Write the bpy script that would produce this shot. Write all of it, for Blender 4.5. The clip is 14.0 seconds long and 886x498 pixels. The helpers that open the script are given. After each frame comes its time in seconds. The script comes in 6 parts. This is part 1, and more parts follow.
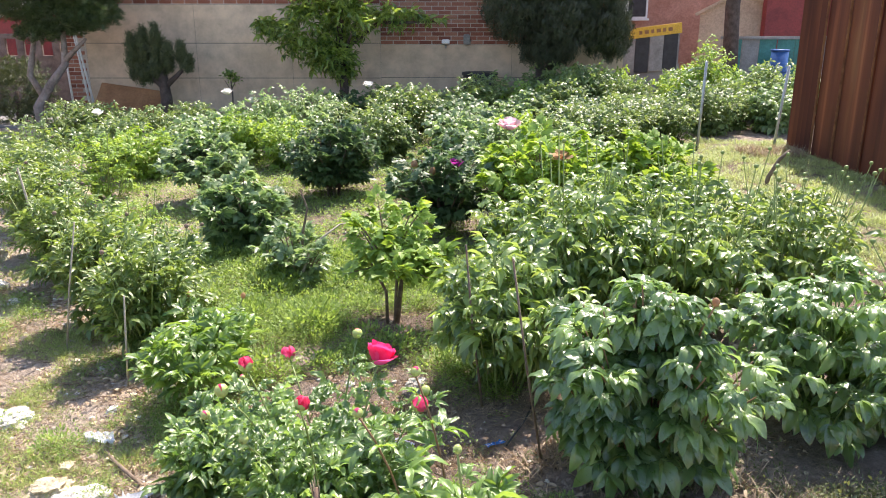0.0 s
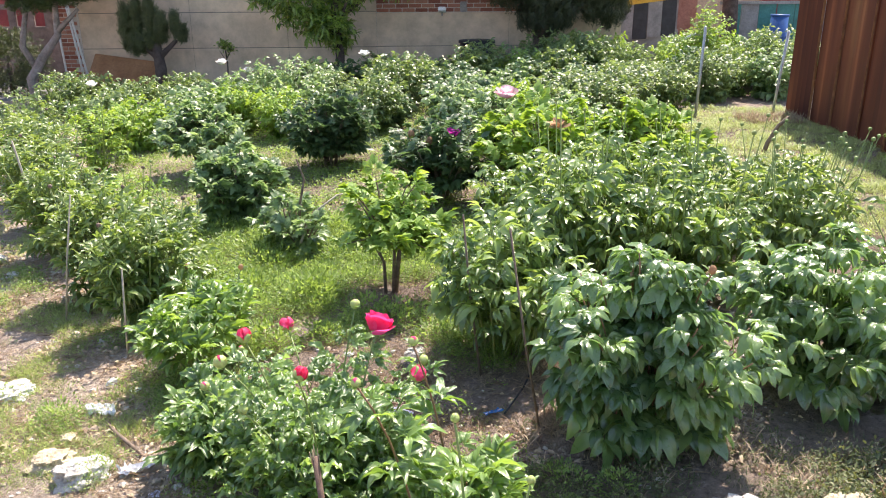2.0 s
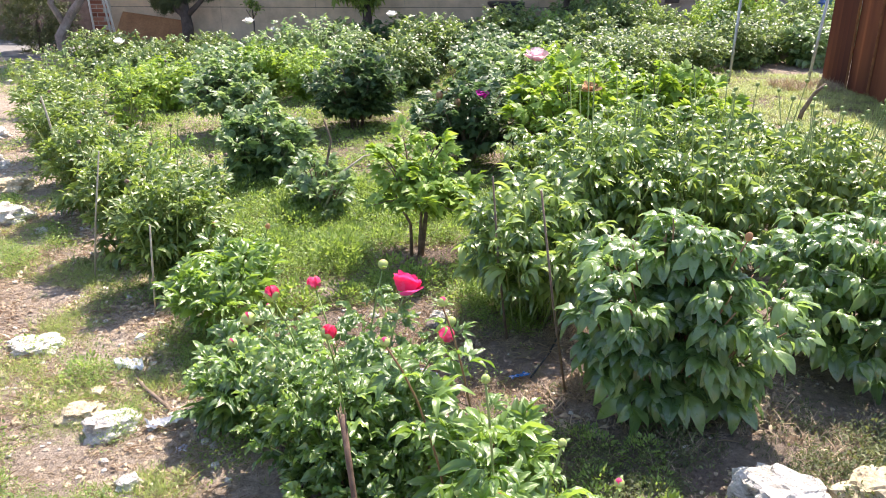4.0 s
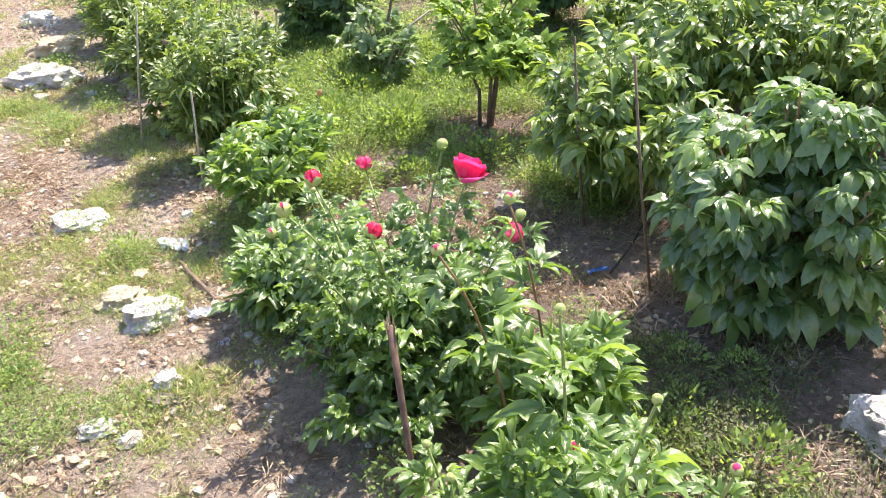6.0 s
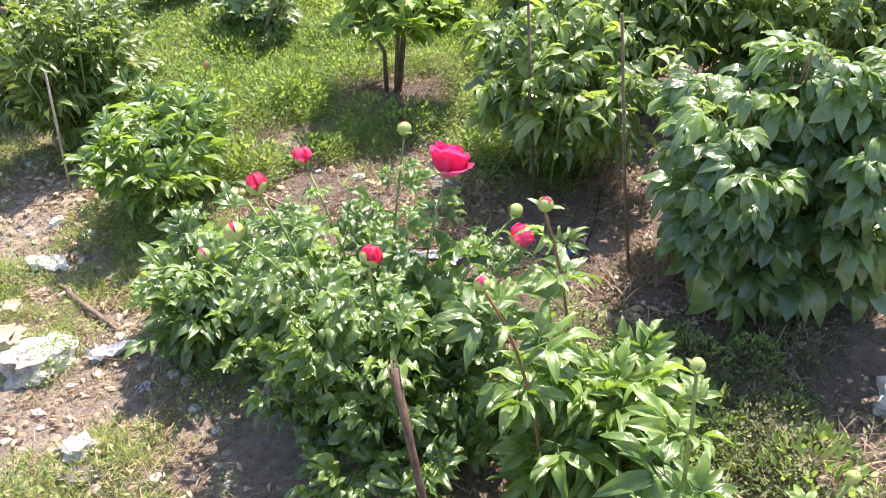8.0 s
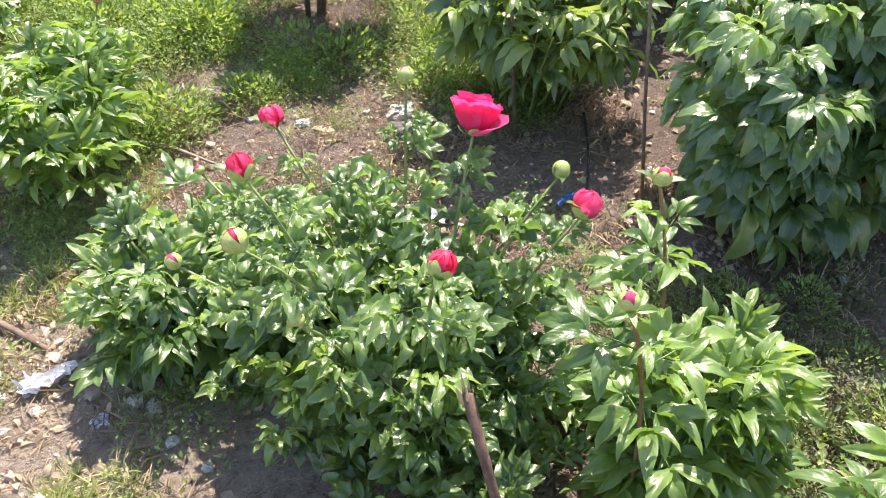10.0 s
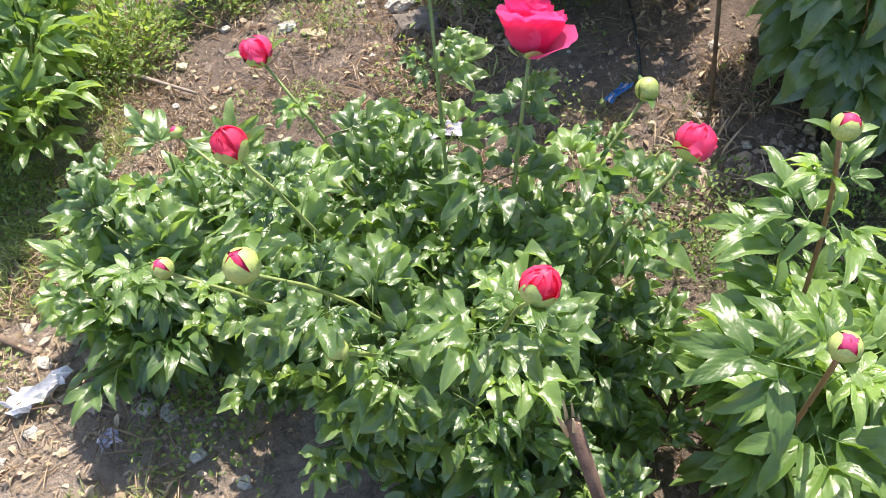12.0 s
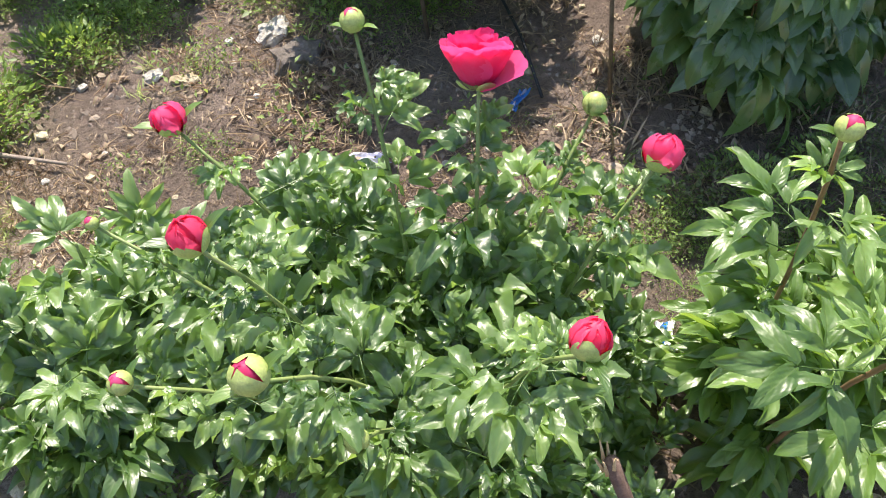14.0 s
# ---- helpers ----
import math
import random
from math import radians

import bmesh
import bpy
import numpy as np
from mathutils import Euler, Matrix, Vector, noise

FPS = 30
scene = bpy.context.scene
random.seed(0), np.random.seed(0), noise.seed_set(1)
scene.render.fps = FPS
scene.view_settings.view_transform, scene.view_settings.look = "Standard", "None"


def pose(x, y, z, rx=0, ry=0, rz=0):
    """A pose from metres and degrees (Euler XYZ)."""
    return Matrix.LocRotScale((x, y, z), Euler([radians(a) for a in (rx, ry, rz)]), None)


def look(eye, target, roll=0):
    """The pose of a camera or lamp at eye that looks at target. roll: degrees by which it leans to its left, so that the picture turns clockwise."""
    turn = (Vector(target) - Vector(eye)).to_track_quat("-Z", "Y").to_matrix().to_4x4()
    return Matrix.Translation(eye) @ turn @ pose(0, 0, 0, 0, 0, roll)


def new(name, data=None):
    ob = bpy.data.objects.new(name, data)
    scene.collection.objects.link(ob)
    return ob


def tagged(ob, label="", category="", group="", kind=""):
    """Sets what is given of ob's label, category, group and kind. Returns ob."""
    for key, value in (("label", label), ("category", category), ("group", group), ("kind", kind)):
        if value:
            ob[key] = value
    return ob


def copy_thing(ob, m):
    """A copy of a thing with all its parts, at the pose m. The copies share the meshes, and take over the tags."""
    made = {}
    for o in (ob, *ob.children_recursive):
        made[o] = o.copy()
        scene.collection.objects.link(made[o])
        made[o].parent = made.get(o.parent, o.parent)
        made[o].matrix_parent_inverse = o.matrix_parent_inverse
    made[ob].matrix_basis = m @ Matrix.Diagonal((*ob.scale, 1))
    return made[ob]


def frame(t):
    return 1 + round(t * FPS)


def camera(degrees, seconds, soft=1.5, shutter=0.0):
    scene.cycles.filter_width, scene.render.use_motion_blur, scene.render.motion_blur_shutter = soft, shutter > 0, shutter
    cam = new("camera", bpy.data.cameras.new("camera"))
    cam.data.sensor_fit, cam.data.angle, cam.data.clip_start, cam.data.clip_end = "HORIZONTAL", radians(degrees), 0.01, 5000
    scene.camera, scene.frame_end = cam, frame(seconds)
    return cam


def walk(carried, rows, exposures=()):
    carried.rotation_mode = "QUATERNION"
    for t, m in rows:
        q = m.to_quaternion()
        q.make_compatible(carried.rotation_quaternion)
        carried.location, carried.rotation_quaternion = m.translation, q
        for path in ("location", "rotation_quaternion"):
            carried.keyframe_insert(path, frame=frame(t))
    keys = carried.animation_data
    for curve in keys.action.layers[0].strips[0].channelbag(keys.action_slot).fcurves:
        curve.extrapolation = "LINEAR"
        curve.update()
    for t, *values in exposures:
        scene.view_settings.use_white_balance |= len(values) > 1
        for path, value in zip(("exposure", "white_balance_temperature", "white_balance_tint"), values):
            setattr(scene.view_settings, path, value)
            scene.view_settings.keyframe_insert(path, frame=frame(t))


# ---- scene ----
cam = camera(58.2, 14.0, soft=1.0)
METRES, EYE, TILT, LEAN, TURN = 2.15, 1.65, -17.0, 0.0, 0.0
ROWS = [
    (0.0, 0.0, 0.0, 0.0, -0.0, 0.0, 0.0),
    (0.5, -0.0029, 0.0012, -0.001, 0.69, -0.48, -0.22),
    (1.0, 0.0002, -0.0003, -0.0008, 0.18, -0.94, -0.34),
    (1.5, 0.002, -0.0008, 0.0003, -0.04, -1.49, 0.07),
    (2.0, 0.0025, 0.0013, 0.0001, -0.11, -2.17, 0.48),
    (4.5, -0.0094, 0.0276, -0.0148, 2.54, -6.2, -1.22),
    (5.0, -0.0064, 0.0995, -0.0135, 3.73, -8.6, -1.4),
    (5.5, 0.0036, 0.1628, 0.0033, 5.1, -11.82, -0.01),
    (6.0, -0.0073, 0.1934, 0.0039, 6.86, -14.82, -0.43),
    (6.5, -0.0582, 0.2402, 0.0125, 2.16, -15.8, -1.15),
    (7.0, -0.1082, 0.2683, 0.0124, -0.79, -16.22, -0.45),
    (9.5, -0.2503, 0.537, 0.0329, -13.0, -23.66, 2.15),
    (10.0, -0.2823, 0.5599, 0.0284, -15.35, -25.31, 2.87),
    (10.5, -0.2828, 0.5923, 0.0233, -15.83, -26.97, 4.71),
    (11.0, -0.2797, 0.6549, 0.0236, -17.74, -29.52, 5.5),
    (11.5, -0.2778, 0.7086, 0.0271, -18.29, -32.95, 7.31),
    (12.0, -0.2749, 0.7353, 0.0331, -18.79, -36.23, 8.11),
    (12.5, -0.289, 0.7709, 0.0464, -22.11, -35.29, 8.29),
    (13.0, -0.3298, 0.794, 0.0596, -28.76, -36.58, 7.61),
    (13.5, -0.3424, 0.8045, 0.0553, -32.34, -37.66, 8.16),
    (14.0, -0.3252, 0.8046, 0.0532, -33.53, -38.52, 9.63),
]
walk_rows = [(t, pose(0, 0, EYE, TILT, LEAN, TURN) @ pose(METRES * x, METRES * y, METRES * z, 90 + pitch, roll, yaw)) for t, x, y, z, yaw, pitch, roll in ROWS]
walk(cam, walk_rows, [(0.0, 0.97, 7050, 18), (4.5, 1.0, 7050, 18), (7.0, 1.03, 7050, 19), (10.0, 1.02, 7050, 18), (12.0, 0.87, 7000, 15), (14.0, 0.77, 6950, 14)])

# ---- sky, sun, exposure ----
SUN = Vector((0.27, 0.56, 1.0)).normalized()
world = bpy.data.worlds.new("world")
scene.world = world
world.use_nodes = True
wn = world.node_tree.nodes
sky = wn.new("ShaderNodeTexSky")
sky.sky_type = "NISHITA"
sky.sun_disc = False
sky.sun_elevation = math.asin(SUN.z)
sky.sun_rotation = math.atan2(SUN.x, SUN.y)
wn["Background"].inputs["Strength"].default_value = 0.18
world.node_tree.links.new(sky.outputs[0], wn["Background"].inputs["Color"])
lamp = bpy.data.lights.new("sun", "SUN")
lamp.energy = 5.0
lamp.angle = radians(0.53)
lamp.color = (1.0, 0.95, 0.86)
sun = new("sun", lamp)
sun.matrix_world = look(SUN * 30, (0, 0, 0))


# ---- materials ----
def material(name):
    m = bpy.data.materials.new(name)
    m.use_nodes = True
    return m, m.node_tree.nodes, m.node_tree.links, m.node_tree.nodes["Principled BSDF"]


def ramp(n, stops):
    r = n.new("ShaderNodeValToRGB")
    e = r.color_ramp.elements
    while len(e) < len(stops):
        e.new(0.5)
    for k, (p, c) in zip(e, stops):
        k.position, k.color = p, (*c, 1)
    return r


def noise_tex(n, l, scale, detail=4.0, rough=0.55, space="Object"):
    tc = n.new("ShaderNodeTexCoord")
    t = n.new("ShaderNodeTexNoise")
    t.inputs["Scale"].default_value = scale
    t.inputs["Detail"].default_value = detail
    t.inputs["Roughness"].default_value = rough
    l.new(tc.outputs[space], t.inputs["Vector"])
    return t


def bump(n, l, height, strength, distance, bsdf):
    b = n.new("ShaderNodeBump")
    b.inputs["Strength"].default_value = strength
    b.inputs["Distance"].default_value = distance
    l.new(height, b.inputs["Height"])
    l.new(b.outputs[0], bsdf.inputs["Normal"])
    return b


def surface(name, c1, c2, scale=6.0, rough=0.8, relief=0.3, depth=0.01, metal=0.0, detail=6.0, c3=None):
    """Two or three colours mixed by noise at two scales, with fine relief."""
    m, n, l, b = material(name)
    big = noise_tex(n, l, scale, detail)
    stops = [(0.3, c1), (0.7, c2)] if c3 is None else [(0.3, c1), (0.52, c2), (0.72, c3)]
    r = ramp(n, stops)
    l.new(big.outputs[0], r.inputs[0])
    fine = noise_tex(n, l, scale * 9, 5.0, 0.65)
    mix = n.new("ShaderNodeMix")
    mix.data_type, mix.blend_type = "RGBA", "MULTIPLY"
    mix.inputs["Factor"].default_value = 0.55
    fr = ramp(n, [(0.3, (0.55, 0.55, 0.55)), (0.65, (1.2, 1.2, 1.2))])
    l.new(fine.outputs[0], fr.inputs[0])
    l.new(r.outputs[0], mix.inputs["A"])
    l.new(fr.outputs[0], mix.inputs["B"])
    l.new(mix.outputs["Result"], b.inputs["Base Color"])
    b.inputs["Roughness"].default_value = rough
    b.inputs["Metallic"].default_value = metal
    bump(n, l, fine.outputs[0], relief, depth, b)
    return m


def leaf_material(name, dark, light, rough=0.36, through_light=0.32, vein=0.045, joined=False, gloss=0.92):
    """Leaf with a pale midrib, side veins in relief, variation from leaf to leaf and light shining through."""
    m, n, l, b = material(name)
    if joined:
        g = n.new("ShaderNodeNewGeometry")
        rnd = g.outputs["Random Per Island"]
    else:
        g = n.new("ShaderNodeObjectInfo")
        rnd = g.outputs["Random"]
    blotch = noise_tex(n, l, 9.0, 3.0)
    add = n.new("ShaderNodeMath")
    add.operation = "MULTIPLY_ADD"
    l.new(blotch.outputs[0], add.inputs[0])
    add.inputs[1].default_value = 0.9
    sub = n.new("ShaderNodeMath")
    sub.operation = "MULTIPLY_ADD"
    l.new(rnd, sub.inputs[0])
    sub.inputs[1].default_value, sub.inputs[2].default_value = 0.7, -0.3
    l.new(sub.outputs[0], add.inputs[2])
    mid = tuple((p + q) / 2 for p, q in zip(dark, light))
    r = ramp(n, [(0.15, dark), (0.5, mid), (0.9, light)])
    l.new(add.outputs[0], r.inputs[0])
    uv = n.new("ShaderNodeUVMap")
    sep = n.new("ShaderNodeSeparateXYZ")
    l.new(uv.outputs[0], sep.inputs[0])

    def op(kind, a, bb=0.0, c=0.0):
        k = n.new("ShaderNodeMath")
        k.operation = kind
        for i, v in enumerate((a, bb, c)):
            if isinstance(v, (int, float)):
                k.inputs[i].default_value = v
            else:
                l.new(v, k.inputs[i])
        return k.outputs[0]

    off = op("ABSOLUTE", op("SUBTRACT", sep.outputs[0], 0.5))
    rib = op("LESS_THAN", off, 0.035)
    wave = op("SINE", op("MULTIPLY", op("SUBTRACT", sep.outputs[1], op("MULTIPLY", off, 0.8)), 34.0))
    mix = n.new("ShaderNodeMix")
    mix.data_type = "RGBA"
    l.new(op("MULTIPLY", rib, 0.45), mix.inputs["Factor"])
    l.new(r.outputs[0], mix.inputs["A"])
    mix.inputs["B"].default_value = (0.22, 0.34, 0.10, 1)
    l.new(mix.outputs["Result"], b.inputs["Base Color"])
    b.inputs["Roughness"].default_value = rough
    rr = noise_tex(n, l, 42.0, 3.0)
    l.new(op("MULTIPLY_ADD", rr.outputs[0], 0.26, rough - 0.1), b.inputs["Roughness"])
    b.inputs["Specular IOR Level"].default_value = gloss
    bump(n, l, op("ADD", op("MULTIPLY", wave, vein), op("MULTIPLY", rr.outputs[0], 0.8)), 0.55 if vein else 0.0, 0.0035, b)
    tr = n.new("ShaderNodeBsdfTranslucent")
    hsv = n.new("ShaderNodeHueSaturation")
    hsv.inputs["Hue"].default_value, hsv.inputs["Saturation"].default_value, hsv.inputs["Value"].default_value = 0.475, 1.15, 2.1
    l.new(r.outputs[0], hsv.inputs["Color"])
    l.new(hsv.outputs[0], tr.inputs[0])
    sh = n.new("ShaderNodeMixShader")
    sh.inputs[0].default_value = through_light
    l.new(b.outputs[0], sh.inputs[1])
    l.new(tr.outputs[0], sh.inputs[2])
    l.new(sh.outputs[0], n["Material Output"].inputs[0])
    return m


def petal_material(name, dark, light):
    m, n, l, b = material(name)
    info = n.new("ShaderNodeObjectInfo")
    t = noise_tex(n, l, 45.0, 4.0)
    k = n.new("ShaderNodeMath")
    k.operation = "MULTIPLY_ADD"
    l.new(info.outputs["Random"], k.inputs[0])
    k.inputs[1].default_value = 0.6
    l.new(t.outputs[0], k.inputs[2])
    r = ramp(n, [(0.35, dark), (0.85, light)])
    l.new(k.outputs[0], r.inputs[0])
    l.new(r.outputs[0], b.inputs["Base Color"])
    b.inputs["Roughness"].default_value = 0.5
    bump(n, l, t.outputs[0], 0.25, 0.002, b)
    tr = n.new("ShaderNodeBsdfTranslucent")
    l.new(r.outputs[0], tr.inputs[0])
    sh = n.new("ShaderNodeMixShader")
    sh.inputs[0].default_value = 0.58
    l.new(b.outputs[0], sh.inputs[1])
    l.new(tr.outputs[0], sh.inputs[2])
    l.new(sh.outputs[0], n["Material Output"].inputs[0])
    return m


def both(name, dark, light, **kw):
    return {False: leaf_material(name, dark, light, **kw), True: leaf_material(name + "_joined", dark, light, joined=True, **kw)}


LEAF = both("leaf_peony", (0.055, 0.13, 0.034), (0.21, 0.335, 0.105), rough=0.37, gloss=1.35, through_light=0.42)
LEAF_DEEP = both("leaf_tree_peony_deep", (0.04, 0.092, 0.04), (0.12, 0.2, 0.08), rough=0.42, gloss=0.7)
LEAF_BED = both("leaf_bed", (0.07, 0.14, 0.038), (0.25, 0.36, 0.108), rough=0.33, gloss=1.0, through_light=0.36)
LEAF_DARK = both("leaf_peony_dark", (0.07, 0.15, 0.05), (0.215, 0.335, 0.115), rough=0.27, gloss=1.2, through_light=0.4)
LEAF_LIGHT = both("leaf_peony_light", (0.068, 0.15, 0.033), (0.215, 0.35, 0.088), rough=0.37, gloss=1.1, through_light=0.4)
LEAF_TREE = both("leaf_tree_peony", (0.09, 0.165, 0.072), (0.26, 0.37, 0.16), rough=0.4, gloss=1.0, through_light=0.4)
LEAF_LIME = both("leaf_lime", (0.13, 0.235, 0.042), (0.31, 0.45, 0.11), rough=0.46, gloss=0.5)
LEAF_FIELD = both("leaf_field", (0.065, 0.125, 0.036), (0.22, 0.31, 0.105), rough=0.38, gloss=0.9)
LEAF_HEDGE = both("leaf_hedge", (0.075, 0.14, 0.036), (0.24, 0.335, 0.1), rough=0.36, gloss=0.95, through_light=0.38)
LEAF_TWIGGY = both("leaf_fruit_tree", (0.07, 0.135, 0.03), (0.27, 0.38, 0.1), rough=0.36, through_light=0.45)
# olive weed whose base colour is darkened to stand in for shade
WEED_SHADE_TONED = leaf_material("olive_weed_shade_toned", (0.055, 0.078, 0.026), (0.16, 0.19, 0.066), rough=0.6, through_light=0.25, vein=0.0, joined=True)
WEED = leaf_material("weed", (0.095, 0.175, 0.04), (0.29, 0.41, 0.125), rough=0.45, through_light=0.4, vein=0.1, joined=True)
GRASS = leaf_material("meadow_grass", (0.18, 0.25, 0.08), (0.45, 0.52, 0.22), rough=0.55, through_light=0.3, vein=0.0, joined=True)
STRAW = leaf_material("straw", (0.2, 0.14, 0.085), (0.52, 0.41, 0.27), rough=0.7, through_light=0.1, vein=0.0, joined=True)
CLOD = surface("soil_crumb", (0.17, 0.128, 0.105), (0.44, 0.36, 0.3), 3, 0.95, 0.5, 0.006)
JUNIPER = leaf_material("juniper_scales", (0.032, 0.052, 0.014), (0.1, 0.13, 0.038), rough=0.6, through_light=0.12, vein=0.0, joined=True)
JUNIPER_DARK = leaf_material("juniper_dark", (0.014, 0.026, 0.008), (0.05, 0.07, 0.022), rough=0.6, through_light=0.12, vein=0.0, joined=True)
STEM_GREEN = surface("stem_green", (0.17, 0.25, 0.07), (0.29, 0.36, 0.12), 20, 0.5, 0.1, 0.002)
STEM_RED = surface("stem_red", (0.2, 0.12, 0.06), (0.3, 0.17, 0.09), 20, 0.5, 0.1, 0.002)
TWIG = surface("twig", (0.12, 0.085, 0.06), (0.27, 0.2, 0.15), 30, 0.85, 0.5, 0.004)
PALE_STICK = surface("pale_stick", (0.32, 0.29, 0.22), (0.5, 0.46, 0.36), 30, 0.75, 0.3, 0.003)
WEATHERED = surface("weathered_wood", (0.22, 0.175, 0.145), (0.42, 0.35, 0.3), 25, 0.85, 0.5, 0.004)
SNAG = surface("broken_stick", (0.11, 0.065, 0.05), (0.22, 0.14, 0.105), 34, 0.8, 0.6, 0.004)
RAW_WOOD = surface("raw_wood", (0.5, 0.36, 0.2), (0.7, 0.55, 0.34), 60, 0.7, 0.4, 0.002)
BARK = surface("bark", (0.06, 0.042, 0.034), (0.16, 0.12, 0.1), 12, 0.9, 0.9, 0.02)
BARK_PALE = surface("pale_bark", (0.2, 0.16, 0.14), (0.42, 0.36, 0.33), 12, 0.9, 0.9, 0.02)
ROCK = surface("white_rock", (0.36, 0.33, 0.29), (0.72, 0.69, 0.64), 14, 0.85, 0.9, 0.015, c3=(0.84, 0.82, 0.78))
ROCK_TAN = surface("tan_rock", (0.42, 0.34, 0.22), (0.72, 0.62, 0.44), 9, 0.85, 0.8, 0.012)
ROCK_GREY = surface("grey_rock", (0.12, 0.1, 0.085), (0.32, 0.28, 0.25), 12, 0.9, 0.8, 0.012)
ROCK_RUBBLE = surface("mixed_rubble", (0.16, 0.125, 0.1), (0.42, 0.35, 0.28), 2.2, 0.9, 0.6, 0.008, c3=(0.68, 0.63, 0.56))
PAPER = surface("white_paper", (0.72, 0.72, 0.75), (0.88, 0.88, 0.9), 15, 0.6, 0.2, 0.003)
FOIL = surface("lilac_wrapper", (0.55, 0.52, 0.68), (0.8, 0.78, 0.86), 25, 0.3, 0.3, 0.003, metal=0.3)
LILAC = surface("lilac_print", (0.36, 0.36, 0.6), (0.6, 0.6, 0.78), 25, 0.35, 0.3, 0.003)
BLUE = surface("blue_wrapper", (0.02, 0.15, 0.5), (0.05, 0.3, 0.72), 30, 0.3, 0.3, 0.003)
PLASTER = surface("plaster", (0.58, 0.44, 0.305), (0.66, 0.51, 0.365), 0.55, 0.9, 0.12, 0.004, c3=(0.7, 0.56, 0.41))
PLASTER_JOINT = surface("plaster_joint", (0.22, 0.19, 0.155), (0.3, 0.26, 0.21), 5, 0.9, 0.2, 0.004)
MORTAR = surface("mortar", (0.5, 0.44, 0.38), (0.62, 0.56, 0.49), 8, 0.95, 0.4, 0.004)
DARK = surface("dark_paint", (0.02, 0.02, 0.022), (0.045, 0.045, 0.05), 8, 0.6, 0.1, 0.003)
GREY = surface("weathered_grey", (0.2, 0.195, 0.185), (0.36, 0.35, 0.33), 5, 0.8, 0.2, 0.004)
OLD_WOOD = surface("old_brown_wood", (0.1, 0.07, 0.06), (0.22, 0.165, 0.145), 7, 0.85, 0.4, 0.006)
WHITE = surface("white_paint", (0.7, 0.7, 0.68), (0.82, 0.82, 0.8), 9, 0.5, 0.1, 0.002)
YELLOW = surface("yellow_paint", (0.62, 0.36, 0.03), (0.78, 0.48, 0.06), 6, 0.5, 0.1, 0.002)
TAN = surface("tan_siding", (0.48, 0.36, 0.26), (0.58, 0.46, 0.34), 3, 0.8, 0.1, 0.003)
RED = surface("red_paint", (0.2, 0.03, 0.03), (0.32, 0.05, 0.045), 4, 0.6, 0.1, 0.003)
TEAL = surface("teal_sheet", (0.03, 0.17, 0.15), (0.06, 0.27, 0.24), 4, 0.55, 0.2, 0.004)
DRUM = surface("blue_drum", (0.02, 0.08, 0.25), (0.04, 0.13, 0.36), 4, 0.4, 0.1, 0.003)
ROOFING = surface("roofing", (0.2, 0.17, 0.15), (0.32, 0.27, 0.24), 6, 0.85, 0.3, 0.006)
BROWN_SHEET = surface("brown_sheet", (0.24, 0.11, 0.045), (0.38, 0.19, 0.085), 4, 0.75, 0.3, 0.004)
BRICK_FAR = surface("far_brick", (0.36, 0.17, 0.12), (0.5, 0.28, 0.21), 3, 0.9, 0.2, 0.004)
STEEL = surface("grey_steel", (0.42, 0.43, 0.42), (0.6, 0.61, 0.6), 14, 0.5, 0.1, 0.002, metal=0.5)
SEPAL = surface("sepal", (0.3, 0.39, 0.1), (0.5, 0.57, 0.2), 40, 0.45, 0.1, 0.002)
PINK = petal_material("pink_petal", (0.97, 0.035, 0.21), (1.0, 0.12, 0.38))
BUD_PINK = petal_material("bud_pink_petal", (0.96, 0.04, 0.19), (1.0, 0.15, 0.37))
CRIMSON = petal_material("crimson_petal", (0.82, 0.02, 0.1), (0.97, 0.11, 0.26))
PURPLE = petal_material("purple_petal", (0.35, 0.02, 0.25), (0.55, 0.06, 0.42))
PALE_PINK = petal_material("pale_pink_petal", (0.75, 0.4, 0.5), (0.88, 0.66, 0.72))
WHITE_PETAL = petal_material("white_petal", (0.78, 0.76, 0.76), (0.9, 0.89, 0.88))
WILTED = petal_material("wilted_petal", (0.3, 0.18, 0.1), (0.55, 0.36, 0.22))


def brick_material():
    m, n, l, b = material("red_brick")
    info = n.new("ShaderNodeObjectInfo")
    g = n.new("ShaderNodeNewGeometry")
    add = n.new("ShaderNodeMath")
    add.operation = "ADD"
    l.new(info.outputs["Random"], add.inputs[0])
    l.new(g.outputs["Random Per Island"], add.inputs[1])
    fr = n.new("ShaderNodeMath")
    fr.operation = "FRACT"
    l.new(add.outputs[0], fr.inputs[0])
    r = ramp(n, [(0.0, (0.3, 0.1, 0.065)), (0.45, (0.46, 0.165, 0.105)), (1.0, (0.6, 0.28, 0.19))])
    l.new(fr.outputs[0], r.inputs[0])
    t = noise_tex(n, l, 60, 5.0)
    mix = n.new("ShaderNodeMix")
    mix.data_type, mix.blend_type = "RGBA", "MULTIPLY"
    mix.inputs["Factor"].default_value = 0.6
    l.new(r.outputs[0], mix.inputs["A"])
    l.new(t.outputs[0], mix.inputs["B"])
    l.new(mix.outputs["Result"], b.inputs["Base Color"])
    b.inputs["Roughness"].default_value = 0.9
    bump(n, l, t.outputs[0], 0.5, 0.004, b)
    return m


BRICK = brick_material()


